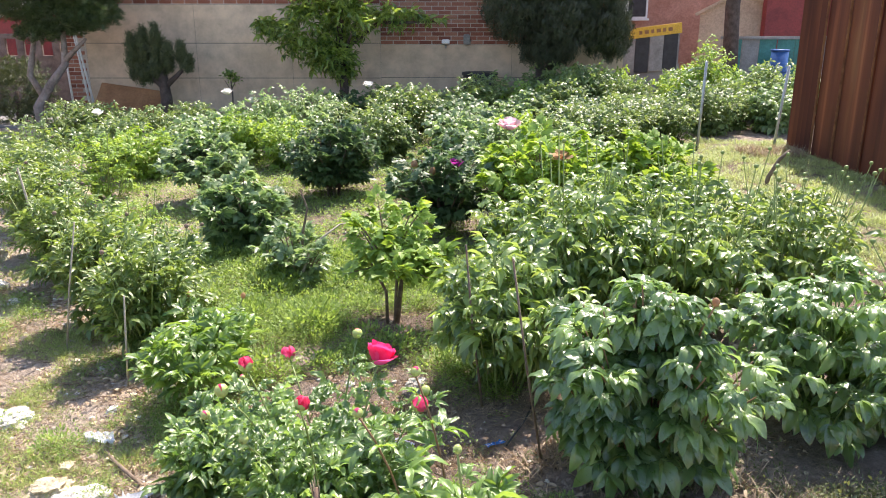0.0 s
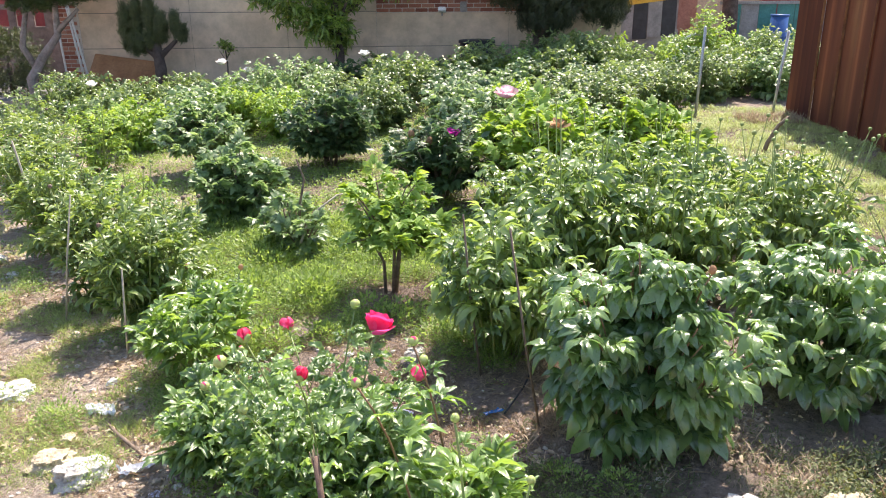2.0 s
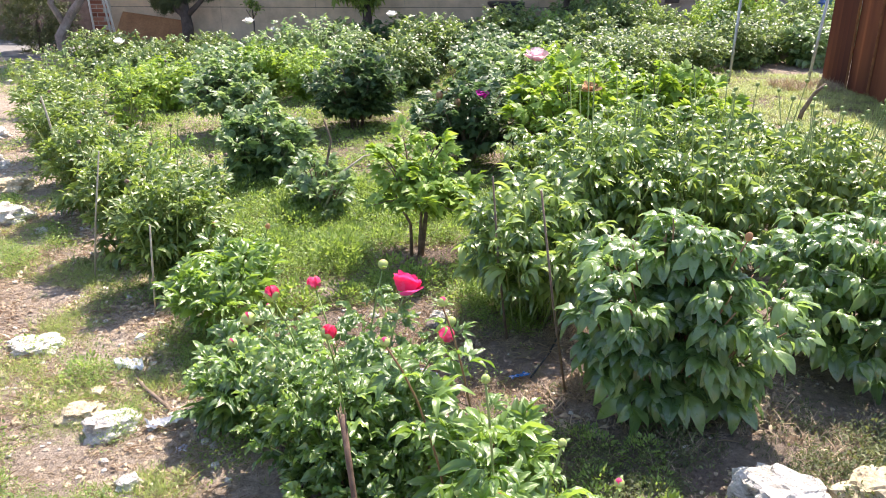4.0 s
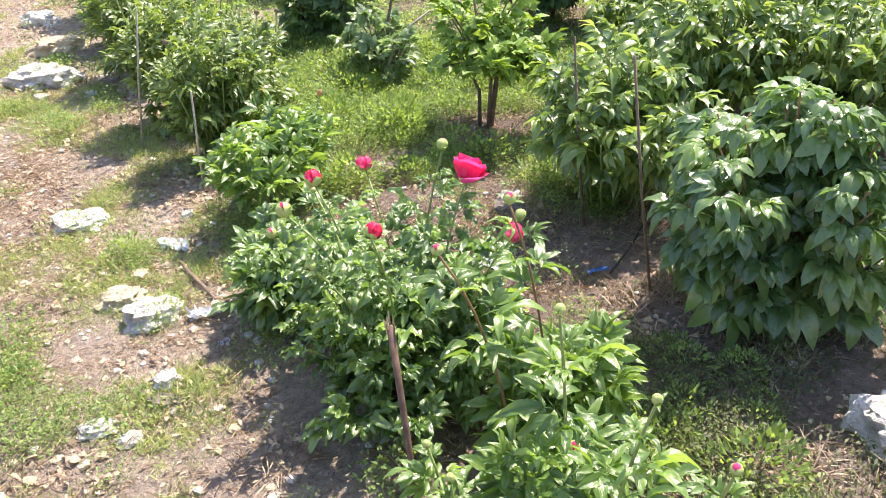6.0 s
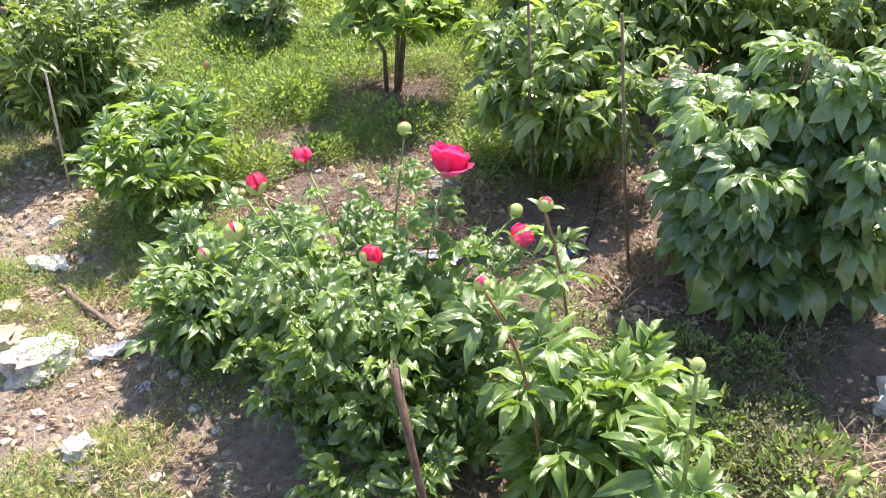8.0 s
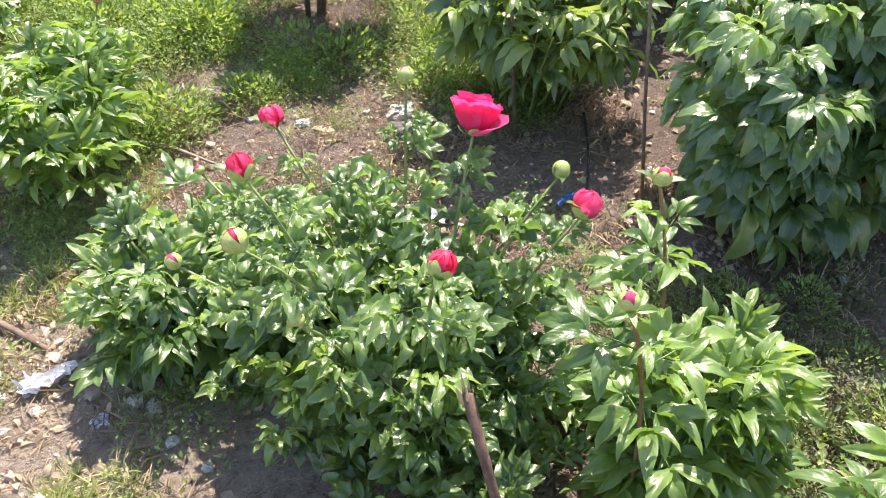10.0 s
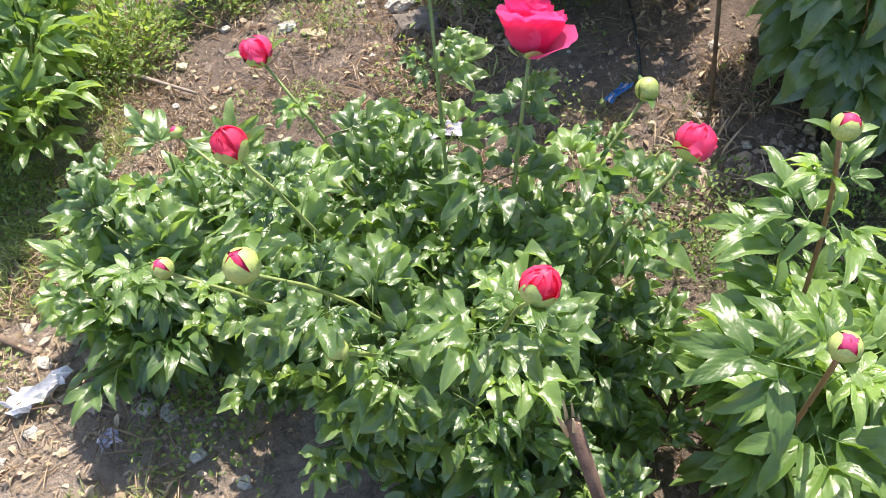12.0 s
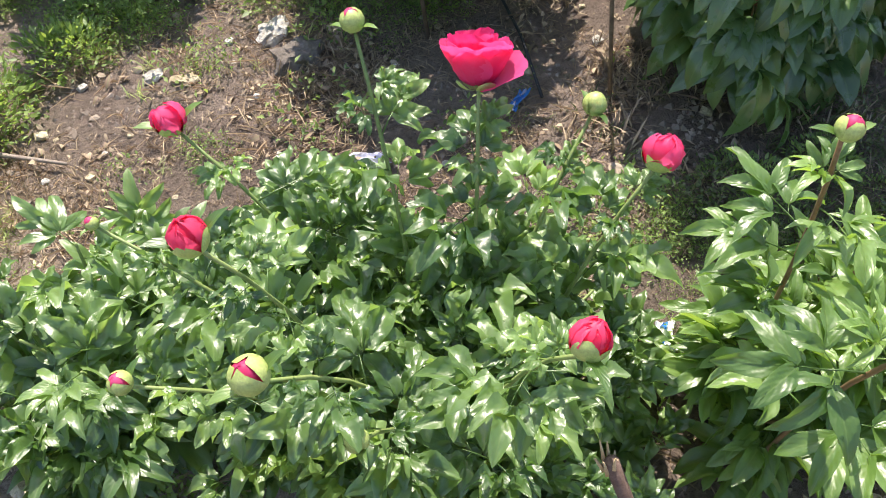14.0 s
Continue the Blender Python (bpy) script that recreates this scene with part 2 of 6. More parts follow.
def rust_material():
    """Rusted sheet iron with runs streaking down it."""
    m, n, l, b = material("rusted_iron")
    tc = n.new("ShaderNodeTexCoord")
    mp = n.new("ShaderNodeMapping")
    mp.inputs["Scale"].default_value = (1.7, 1.7, 0.22)
    l.new(tc.outputs["Object"], mp.inputs[0])
    t = n.new("ShaderNodeTexNoise")
    t.inputs["Scale"].default_value, t.inputs["Detail"].default_value = 1.6, 8.0
    l.new(mp.outputs[0], t.inputs["Vector"])
    r = ramp(n, [(0.28, (0.075, 0.021, 0.011)), (0.46, (0.15, 0.04, 0.018)), (0.62, (0.25, 0.075, 0.03)), (0.8, (0.42, 0.18, 0.075))])
    l.new(t.outputs[0], r.inputs[0])
    runs = n.new("ShaderNodeMapping")
    runs.inputs["Scale"].default_value = (5.0, 5.0, 0.14)
    l.new(tc.outputs["Object"], runs.inputs[0])
    s = n.new("ShaderNodeTexNoise")
    s.inputs["Scale"].default_value, s.inputs["Detail"].default_value = 1.0, 5.0
    l.new(runs.outputs[0], s.inputs["Vector"])
    sr = ramp(n, [(0.4, (0.4, 0.36, 0.36)), (0.54, (0.95, 0.93, 0.9)), (0.66, (2.1, 2.3, 2.3))])
    l.new(s.outputs[0], sr.inputs[0])
    mix = n.new("ShaderNodeMix")
    mix.data_type, mix.blend_type = "RGBA", "MULTIPLY"
    mix.inputs["Factor"].default_value = 0.5
    l.new(r.outputs[0], mix.inputs["A"])
    l.new(sr.outputs[0], mix.inputs["B"])
    l.new(mix.outputs["Result"], b.inputs["Base Color"])
    f = noise_tex(n, l, 70, 5.0)
    b.inputs["Roughness"].default_value = 0.75
    b.inputs["Metallic"].default_value = 0.15
    bump(n, l, f.outputs[0], 0.3, 0.003, b)
    return m


RUST = rust_material()
RUST_EDGE = surface("rubbed_rust", (0.14, 0.048, 0.02), (0.34, 0.15, 0.06), 7, 0.8, 0.3, 0.003)


def ground_material():
    m, n, l, b = material("garden_soil")
    big = noise_tex(n, l, 1.1, 6.0, 0.6)
    bed = ramp(n, [(0.3, (0.15, 0.107, 0.09)), (0.48, (0.275, 0.21, 0.176)), (0.62, (0.39, 0.312, 0.265)), (0.75, (0.27, 0.215, 0.17))])
    path = ramp(n, [(0.28, (0.3, 0.235, 0.19)), (0.45, (0.47, 0.38, 0.31)), (0.6, (0.56, 0.465, 0.385)), (0.75, (0.48, 0.385, 0.285))])
    l.new(big.outputs[0], bed.inputs[0])
    l.new(big.outputs[0], path.inputs[0])
    where = n.new("ShaderNodeTexCoord")
    split = n.new("ShaderNodeSeparateXYZ")
    l.new(where.outputs["Object"], split.inputs[0])
    edge = n.new("ShaderNodeMath")
    edge.operation = "MULTIPLY_ADD"
    l.new(big.outputs[0], edge.inputs[0])
    edge.inputs[1].default_value = 0.9
    l.new(split.outputs[0], edge.inputs[2])
    along = n.new("ShaderNodeMath")
    along.operation = "MULTIPLY_ADD"
    l.new(split.outputs[1], along.inputs[0])
    along.inputs[1].default_value = 0.36
    l.new(edge.outputs[0], along.inputs[2])
    side = n.new("ShaderNodeMapRange")
    side.inputs["From Min"].default_value, side.inputs["From Max"].default_value = 0.55, 1.05
    side.inputs["To Min"].default_value, side.inputs["To Max"].default_value = 1.0, 0.0
    l.new(along.outputs[0], side.inputs["Value"])
    r = n.new("ShaderNodeMix")
    r.data_type = "RGBA"
    l.new(side.outputs[0], r.inputs["Factor"])
    l.new(bed.outputs[0], r.inputs["A"])
    l.new(path.outputs[0], r.inputs["B"])
    fine = noise_tex(n, l, 34, 9.0, 0.78)
    fr = ramp(n, [(0.32, (0.22, 0.2, 0.19)), (0.46, (0.85, 0.83, 0.81)), (0.58, (1.15, 1.13, 1.09)), (0.7, (1.9, 1.82, 1.7))])
    l.new(fine.outputs[0], fr.inputs[0])
    mix = n.new("ShaderNodeMix")
    mix.data_type, mix.blend_type = "RGBA", "MULTIPLY"
    mix.inputs["Factor"].default_value = 0.85
    l.new(r.outputs["Result"], mix.inputs["A"])
    l.new(fr.outputs[0], mix.inputs["B"])
    l.new(mix.outputs["Result"], b.inputs["Base Color"])
    b.inputs["Roughness"].default_value = 0.95
    bump(n, l, fine.outputs[0], 1.0, 0.05, b)
    return m


SOIL = ground_material()
PAVING = surface("grey_paving", (0.16, 0.155, 0.15), (0.26, 0.25, 0.245), 3, 0.9, 0.3, 0.006)


# ---- mesh helpers ----
def put_mesh(name, V, T, mat, UV=None, smooth=True):
    """A mesh of triangles from arrays."""
    V, T = np.asarray(V, float), np.asarray(T, np.int32)
    me = bpy.data.meshes.new(name)
    me.vertices.add(len(V))
    me.vertices.foreach_set("co", V.ravel())
    me.loops.add(T.size)
    me.loops.foreach_set("vertex_index", T.ravel())
    me.polygons.add(len(T))
    me.polygons.foreach_set("loop_start", np.arange(0, T.size, 3, dtype=np.int32))
    me.polygons.foreach_set("use_smooth", np.full(len(T), smooth))
    if UV is not None:
        me.uv_layers.new(name="uv").data.foreach_set("uv", np.asarray(UV, float)[T.ravel()].ravel())
    me.update(calc_edges=True)
    me.materials.append(mat)
    return me


def from_bm(name, bm, mat, smooth=False):
    me = bpy.data.meshes.new(name)
    for f in bm.faces:
        f.smooth = smooth
    bm.to_mesh(me)
    bm.free()
    me.materials.append(mat)
    return me


def part(name, me, parent, m=None, label=""):
    ob = new(name, me)
    ob.parent = parent
    if m is not None:
        ob.matrix_basis = m if isinstance(m, Matrix) else Matrix(m.tolist())
    return tagged(ob, label)


def thing(name, loc, label, category, group="", kind=""):
    ob = new(name)
    ob.empty_display_size = 0.1
    ob.location = loc
    return tagged(ob, label, category, group, kind)


def join(pieces):
    """Joins (V, T, UV) triples."""
    Vs, Ts, Us, k = [], [], [], 0
    for V, T, U in pieces:
        Vs.append(V)
        Ts.append(T + k)
        Us.append(U)
        k += len(V)
    return np.concatenate(Vs), np.concatenate(Ts), np.concatenate(Us)


def rot(yaw, pitch=0.0, roll=0.0):
    """Turns by roll about x, then lifts x by pitch, then yaw about z; degrees."""
    a, p, r = radians(yaw), radians(pitch), radians(roll)
    A = np.array([[math.cos(a), -math.sin(a), 0], [math.sin(a), math.cos(a), 0], [0, 0, 1]])
    P = np.array([[math.cos(p), 0, -math.sin(p)], [0, 1, 0], [math.sin(p), 0, math.cos(p)]])
    R = np.array([[1, 0, 0], [0, math.cos(r), -math.sin(r)], [0, math.sin(r), math.cos(r)]])
    return A @ P @ R


def spread(tpl, mats):
    """Many copies of a template (V, T, UV) by an array of 4 x 4 matrices, in one mesh's arrays."""
    V, T, U = tpl
    N = len(mats)
    W = np.einsum("nij,vj->nvi", mats[:, :3, :3], V) + mats[:, None, :3, 3]
    K = T[None] + (np.arange(N) * len(V))[:, None, None]
    return W.reshape(-1, 3), K.reshape(-1, 3), np.tile(U, (N, 1))


def tube(points, radii, sides=5):
    """A tapered round stem along points."""
    P = np.asarray(points, float)
    n = len(P)
    D = np.gradient(P, axis=0)
    D /= np.linalg.norm(D, axis=1)[:, None] + 1e-9
    ref = np.array([1.0, 0.2, 0.0]) if abs(D[0][2]) > 0.8 else np.array([0.0, 0.0, 1.0])
    A = np.cross(D, ref)
    A /= np.linalg.norm(A, axis=1)[:, None] + 1e-9
    B = np.cross(D, A)
    ang = np.linspace(0, 2 * np.pi, sides, endpoint=False)
    R = np.broadcast_to(np.asarray(radii, float), (n,))
    ring = P[:, None] + R[:, None, None] * (np.cos(ang)[None, :, None] * A[:, None] + np.sin(ang)[None, :, None] * B[:, None])
    V = np.concatenate([ring.reshape(-1, 3), P[-1:] + D[-1:] * R[-1] * 0.5, P[:1]])
    T = []
    for i in range(n - 1):
        for j in range(sides):
            a, b = i * sides + j, i * sides + (j + 1) % sides
            c, d = a + sides, b + sides
            T += [(a, c, b), (b, c, d)]
    e, s = n * sides, n * sides + 1
    T += [((n - 1) * sides + j, e, (n - 1) * sides + (j + 1) % sides) for j in range(sides)]
    T += [(j, (j + 1) % sides, s) for j in range(sides)]
    return V, np.array(T, np.int32), np.full((len(V), 2), 0.2)


def box_bm(sx, sy, sz, at=(0, 0, 0), bevel=0.0, bm=None):
    bm = bm or bmesh.new()
    made = bmesh.ops.create_cube(bm, size=1.0, matrix=Matrix.Translation(at) @ Matrix.Diagonal((sx, sy, sz, 1)))
    if bevel:
        es = list({e for v in made["verts"] for e in v.link_edges})
        bmesh.ops.bevel(bm, geom=es, offset=bevel, segments=2, affect="EDGES")
    return bm


def ground_height(x, y):
    """The garden falls a little from the beds on the right to the path on the left."""
    d = math.hypot(x, y - 4)
    fade = 1 if d < 14 else max(0.0, 1 - (d - 14) / 20)
    h = 0.1 * math.tanh((x + 0.3) / 1.2) * fade
    if d < 16:
        h += 0.014 * noise.noise((x * 1.3, y * 1.3, 0)) + 0.01 * noise.noise((x * 5, y * 5, 3))
    return h


# ---- leaves ----
def leaflet(L, W, S, fold, curl, rng, wave=0.0, widest=0.8, cross=2):
    """One pointed leaflet along +x: S rows across the midrib, then the tip. cross: strips across (2 or 4)."""
    V, U = [], []
    h = cross // 2
    p1, p2, p3 = (rng.uniform(0, 6.28) for _ in range(3))
    sway = rng.uniform(-0.06, 0.06) * L
    for i in range(S):
        v = i / S
        w = W * 0.5 * (math.sin(math.pi * (0.06 + 0.94 * v) ** widest) ** 0.72 + 0.03)
        x = L * v
        mid = 0.12 * L * math.sin(v * 2.2) - curl * L * v * v
        for c in range(cross + 1):
            u = 1 - c / h
            a = abs(u)
            z = mid + fold * w * a + wave * W * (rng.uniform(-0.6, 0.6) * a + 1.3 * a * a * math.sin(9.5 * v + (p1 if u > 0 else p2)))
            if cross > 2 and 0 < a < 1:
                z += 0.2 * w + 0.6 * wave * W * math.sin(12 * v + p3 * (1 if u > 0 else 1.7))
            V.append((x + 0.02 * L * a, w * u + sway * v * v, z))
            U.append(((1 - u) / 2, v))
    V.append((L * 0.99, sway, 0.12 * L * math.sin(2.2) - curl * L))
    U.append((0.5, 1.0))
    T = []
    k = cross + 1
    for i in range(S - 1):
        for c in range(cross):
            a = k * i + c
            T += [(a, a + 1, a + k), (a + 1, a + k + 1, a + k)]
    a = k * (S - 1)
    T += [(a + c, a + c + 1, a + k) for c in range(cross)]
    return np.array(V), np.array(T, np.int32), np.array(U)


def blade(L, W, curl=0.3, fold=0.2):
    """A far leaf or blade of grass in four triangles."""
    V = [(0, 0, 0), (0.32 * L, 0.5 * W, fold * W), (0.32 * L, -0.5 * W, fold * W), (0.68 * L, 0.42 * W, fold * W - 0.4 * curl * L), (0.68 * L, -0.42 * W, fold * W - 0.4 * curl * L), (L, 0, -curl * L)]
    return np.array(V), np.array([(0, 2, 1), (1, 2, 3), (2, 4, 3), (3, 4, 5)], np.int32), np.array([(0.45, 0), (0.2, 0.3), (0.8, 0.3), (0.2, 0.7), (0.8, 0.7), (0.45, 1.0)])


def needle(L, W):
    return np.array([(0, 0, 0), (0.4 * L, 0.5 * W, 0.05 * L), (L, 0, 0), (0.4 * L, -0.5 * W, 0.05 * L)]), np.array([(0, 2, 1), (0, 3, 2)], np.int32), np.array([(0.2, 0), (0.2, 0.5), (0.2, 1), (0.2, 0.5)])


def moved(p, R, at, s=1.0):
    V, T, U = p
    return V @ (R * s).T + np.asarray(at), T, U


def compound_leaf(rng, S=4, L=0.088, W=0.036, fold=0.35, curl=0.3, lobed=False, thin=0, cross=2, far=False, hang=0.0, wave=0.1):
    """A leaf of three groups of three leaflets on a forked stalk, growing along +x."""
    pieces = [] if far else [tube([(0, 0, 0), (0.04, 0, 0.006), (0.075, 0, 0.004)], [0.0022, 0.0018, 0.0014], 3)]
    forks = [(0.075, 0, 0.03), (0.05, 52, 0.03), (0.05, -52, 0.03)]
    if rng.random() < 0.3 and not lobed:
        forks = forks[:1] + [(0.055, 48, 0.012), (0.055, -48, 0.012)]
    for k, (x, yaw, reach) in enumerate(forks):
        yaw += rng.uniform(-8, 8)
        Q = rot(yaw, rng.uniform(-14, 10))
        end = np.array([x, 0, 0.004]) + Q @ np.array([reach, 0, 0])
        if cross > 2:
            pieces.append(tube([(x, 0, 0.004), end], [0.0013, 0.001], 3))
        fan = [(0, 1.0), (44, 0.82), (-44, 0.82)]
        if thin and k:
            fan = fan[:3 - thin]
        for dy, s in fan:
            s *= rng.uniform(0.8, 1.18)
            R = rot(yaw + dy + rng.uniform(-11, 11), rng.uniform(-30, 10) - hang, rng.uniform(-32, 32))
            if far:
                pieces.append(moved(blade(L, W, curl * rng.uniform(0.4, 1.4), rng.uniform(0, 0.4)), R, end, s))
            elif lobed:
                for ly, ls in ((0, 1.0), (36, 0.72), (-36, 0.72)):
                    q = leaflet(L * 0.9 * ls, W * 1.05 * ls, max(2, S - 1), fold * 0.5, curl * 0.6, rng, 0.02, 0.95)
                    pieces.append(moved(q, R @ rot(ly), end, s))
            else:
                pieces.append(moved(leaflet(L, W, S, fold * rng.uniform(0.3, 1.5), curl * rng.uniform(0.2, 1.9), rng, wave, 0.8, cross), R, end, s))
    return join(pieces)


def leaf_set(seed, count, **kw):
    rng = random.Random(seed)
    return [compound_leaf(rng, **kw) for _ in range(count)]


SET_MAIN = leaf_set(1, 16, S=8, L=0.09, W=0.039, curl=0.3, fold=0.7, cross=4, wave=0.22, hang=-9)
SET_BROAD = leaf_set(2, 12, S=6, L=0.1, W=0.05, curl=0.42, fold=0.3, cross=4, hang=10, wave=0.07)
SET_LONG = leaf_set(3, 12, S=7, L=0.106, W=0.035, curl=0.3, fold=0.65, cross=4, hang=-7)
SET_NARROW = leaf_set(4, 10, S=6, L=0.108, W=0.037, curl=0.26, fold=0.5, cross=4, hang=-5)
SET_MID = leaf_set(5, 10, S=4, L=0.1, W=0.038, curl=0.45, fold=0.45, hang=8, wave=0.12)
SET_FEATHER = leaf_set(9, 8, S=3, L=0.084, W=0.027, curl=0.35, fold=0.4, wave=0.1)
SET_TREE = leaf_set(6, 8, S=3, L=0.11, W=0.047, lobed=True, curl=0.35, fold=0.5, thin=1, hang=6)
SET_FAR = leaf_set(7, 6, L=0.088, W=0.036, curl=0.4, far=True)
SET_FAR_TREE = leaf_set(8, 5, L=0.105, W=0.056, thin=1, curl=0.35, far=True, hang=8)

LEAF_MESHES = {}


def leaf_mesh(tpls, i, mat):
    key = (id(tpls), i, mat.name)
    if key not in LEAF_MESHES:
        V, T, U = tpls[i]
        LEAF_MESHES[key] = put_mesh("leaf", V, T, mat, U)
    return LEAF_MESHES[key]


def grow(rng, R, H, stems, per_stem, size, low=0.22, tips=(), flat=0.35, lift=0.0, foot=-0.02, outward=0.0, top=48, root=0.25):
    """Stems as polylines with leaves set round them: lists of points and (variant number, 4 x 4)."""
    lines, leaves = [], []
    todo = [np.array(p, float) for p in tips]
    for k in range(stems):
        a, q = rng.uniform(0, 2 * math.pi), math.sqrt(rng.random())
        todo.append(np.array([R * q * math.cos(a), R * q * math.sin(a), H * (1 - flat * q * q) * rng.uniform(0.82, 1.0)]))
    for j, tip in enumerate(todo):
        named = j < len(tips)
        near = root if named else 0.25
        base = np.array([tip[0] * near + rng.uniform(-0.04, 0.04), tip[1] * near + rng.uniform(-0.04, 0.04), foot])
        mid = np.array([base[0] * 0.55 + tip[0] * 0.45, base[1] * 0.55 + tip[1] * 0.45, foot + (tip[2] - foot) * (0.68 if named else 0.62)])
        if named:
            mid[:2] = base[:2] * 0.7 + tip[:2] * 0.3
        s = np.linspace(0, 1, 7)[:, None]
        line = (1 - s) ** 2 * base + 2 * s * (1 - s) * mid + s * s * tip
        lines.append(line)
        az = rng.uniform(0, 360)
        for i in range(per_stem):
            u = low + (0.74 - low if named else 0.98 - low) * max(0.0, (i + rng.uniform(-0.2, 0.2)) / max(1, per_stem - 1)) ** 0.75
            u = min(max(u, 0.05), 0.99)
            p = (1 - u) ** 2 * base + 2 * u * (1 - u) * mid + u * u * tip
            az += 137.5 + rng.uniform(-25, 25)
            el = -4 + top * u * u + rng.uniform(-14, 14) + lift
            if rng.random() < outward:
                az = math.degrees(math.atan2(p[1], p[0])) + rng.uniform(-70, 70)
            sc = size * (1.08 - 0.42 * u) * rng.uniform(0.85, 1.15)
            M = np.eye(4)
            M[:3, :3] = rot(az, el, rng.uniform(-15, 15)) * sc
            M[:3, 3] = p
            leaves.append((rng.randrange(1000), M))
        if named:
            for u in (0.8, 0.86):
                p = (1 - u) ** 2 * base + 2 * u * (1 - u) * mid + u * u * tip
                az += 150
                M = np.eye(4)
                M[:3, :3] = rot(az, 30 + rng.uniform(-10, 10), 0) * size * 0.42
                M[:3, 3] = p
                leaves.append((rng.randrange(1000), M))
    return lines, leaves


def joined_leaves(tpls, leaves):
    got = []
    for i, tpl in enumerate(tpls):
        ms = [m for k, m in leaves if k % len(tpls) == i]
        if ms:
            got.append(spread(tpl, np.array(ms)))
    return join(got)


# ---- buds and flowers ----
def petal(rng, L, W, opening, ruffle, nu=6, nv=6, start=84.0, rise=1.7):
    """A petal that leaves the stalk nearly level and curves up; wrapped round the flower's axis (z)."""
    V, U, T = [], [], []
    r, z = 0.004, 0.0
    for i in range(nv + 1):
        v = i / nv
        phi = radians(start + (opening - start) * min(1.0, v * rise) ** 0.8)
        if i:
            r += L / nv * math.sin(phi)
            z += L / nv * math.cos(phi)
        w = W * 0.5 * min(1.0, 0.3 + 1.25 * v) * (1.0 if v < 0.75 else math.sqrt(max(0.0, 1 - ((v - 0.75) / 0.33) ** 2)))
        for j in range(nu + 1):
            u = 2 * j / nu - 1
            ang = w * u / max(r, 0.017)
            ruf = ruffle * v * v * rng.uniform(-1, 1)
            rr = r + ruf * (0.35 + 0.65 * abs(u))
            V.append((rr * math.cos(ang), rr * math.sin(ang), z + ruffle * 0.8 * v * rng.uniform(-1, 1) - 0.12 * w * u * u))
            U.append((j / nu, v))
    for i in range(nv):
        for j in range(nu):
            a = i * (nu + 1) + j
            b = a + nu + 1
            T += [(a, a + 1, b), (a + 1, b + 1, b)]
    return np.array(V), np.array(T, np.int32), np.array(U)


def ovoid(rng, r, h, twist=0.0, ridge=0.0, n=12, m=9, lump=0.0):
    V, T, U = [], [], []
    for i in range(m + 1):
        th = math.pi * i / m
        for j in range(n):
            a = 2 * math.pi * j / n + twist * i / m
            k = 1 + ridge * math.cos(3 * a + 2 * i) * math.sin(th) + lump * rng.uniform(-1, 1)
            V.append((r * k * math.sin(th) * math.cos(a), r * k * math.sin(th) * math.sin(a), h * 0.5 * (1 - math.cos(th)) * (1 + 0.4 * lump * rng.uniform(-1, 1))))
            U.append((0.2, 0.5))
    for i in range(m):
        for j in range(n):
            a, b = i * n + j, i * n + (j + 1) % n
            T += [(a, b, a + n), (b, b + n, a + n)]
    return np.array(V), np.array(T, np.int32), np.array(U)


def sepal_piece(r, h, reach, width):
    """A green scale clasping a bud: part of a slightly larger ovoid."""
    V, T, U = [], [], []
    nu, nv = 6, 6
    for i in range(nv + 1):
        v = i / nv
        th = math.pi * (0.06 + reach * v)
        for j in range(nu + 1):
            a = (2 * j / nu - 1) * width * math.sqrt(max(0.02, 1 - v ** 3))
            V.append((1.13 * r * math.sin(th) * math.cos(a), 1.13 * r * math.sin(th) * math.sin(a), h * 0.53 * (1 - math.cos(th)) - 0.003))
            U.append((0.2, v))
    for i in range(nv):
        for j in range(nu):
            a = i * (nu + 1) + j
            b = a + nu + 1
            T += [(a, a + 1, b), (a + 1, b + 1, b)]
    return np.array(V), np.array(T, np.int32), np.array(U)


def tip_pose(at, rng, tilt=14, aim=None):
    a = rng.uniform(0, 360) if aim is None else aim
    return Matrix.Translation([float(v) for v in at]) @ pose(0, 0, 0, 0, 0, a) @ pose(0, 0, 0, 0, rng.uniform(0.3, 1) * tilt, 0)


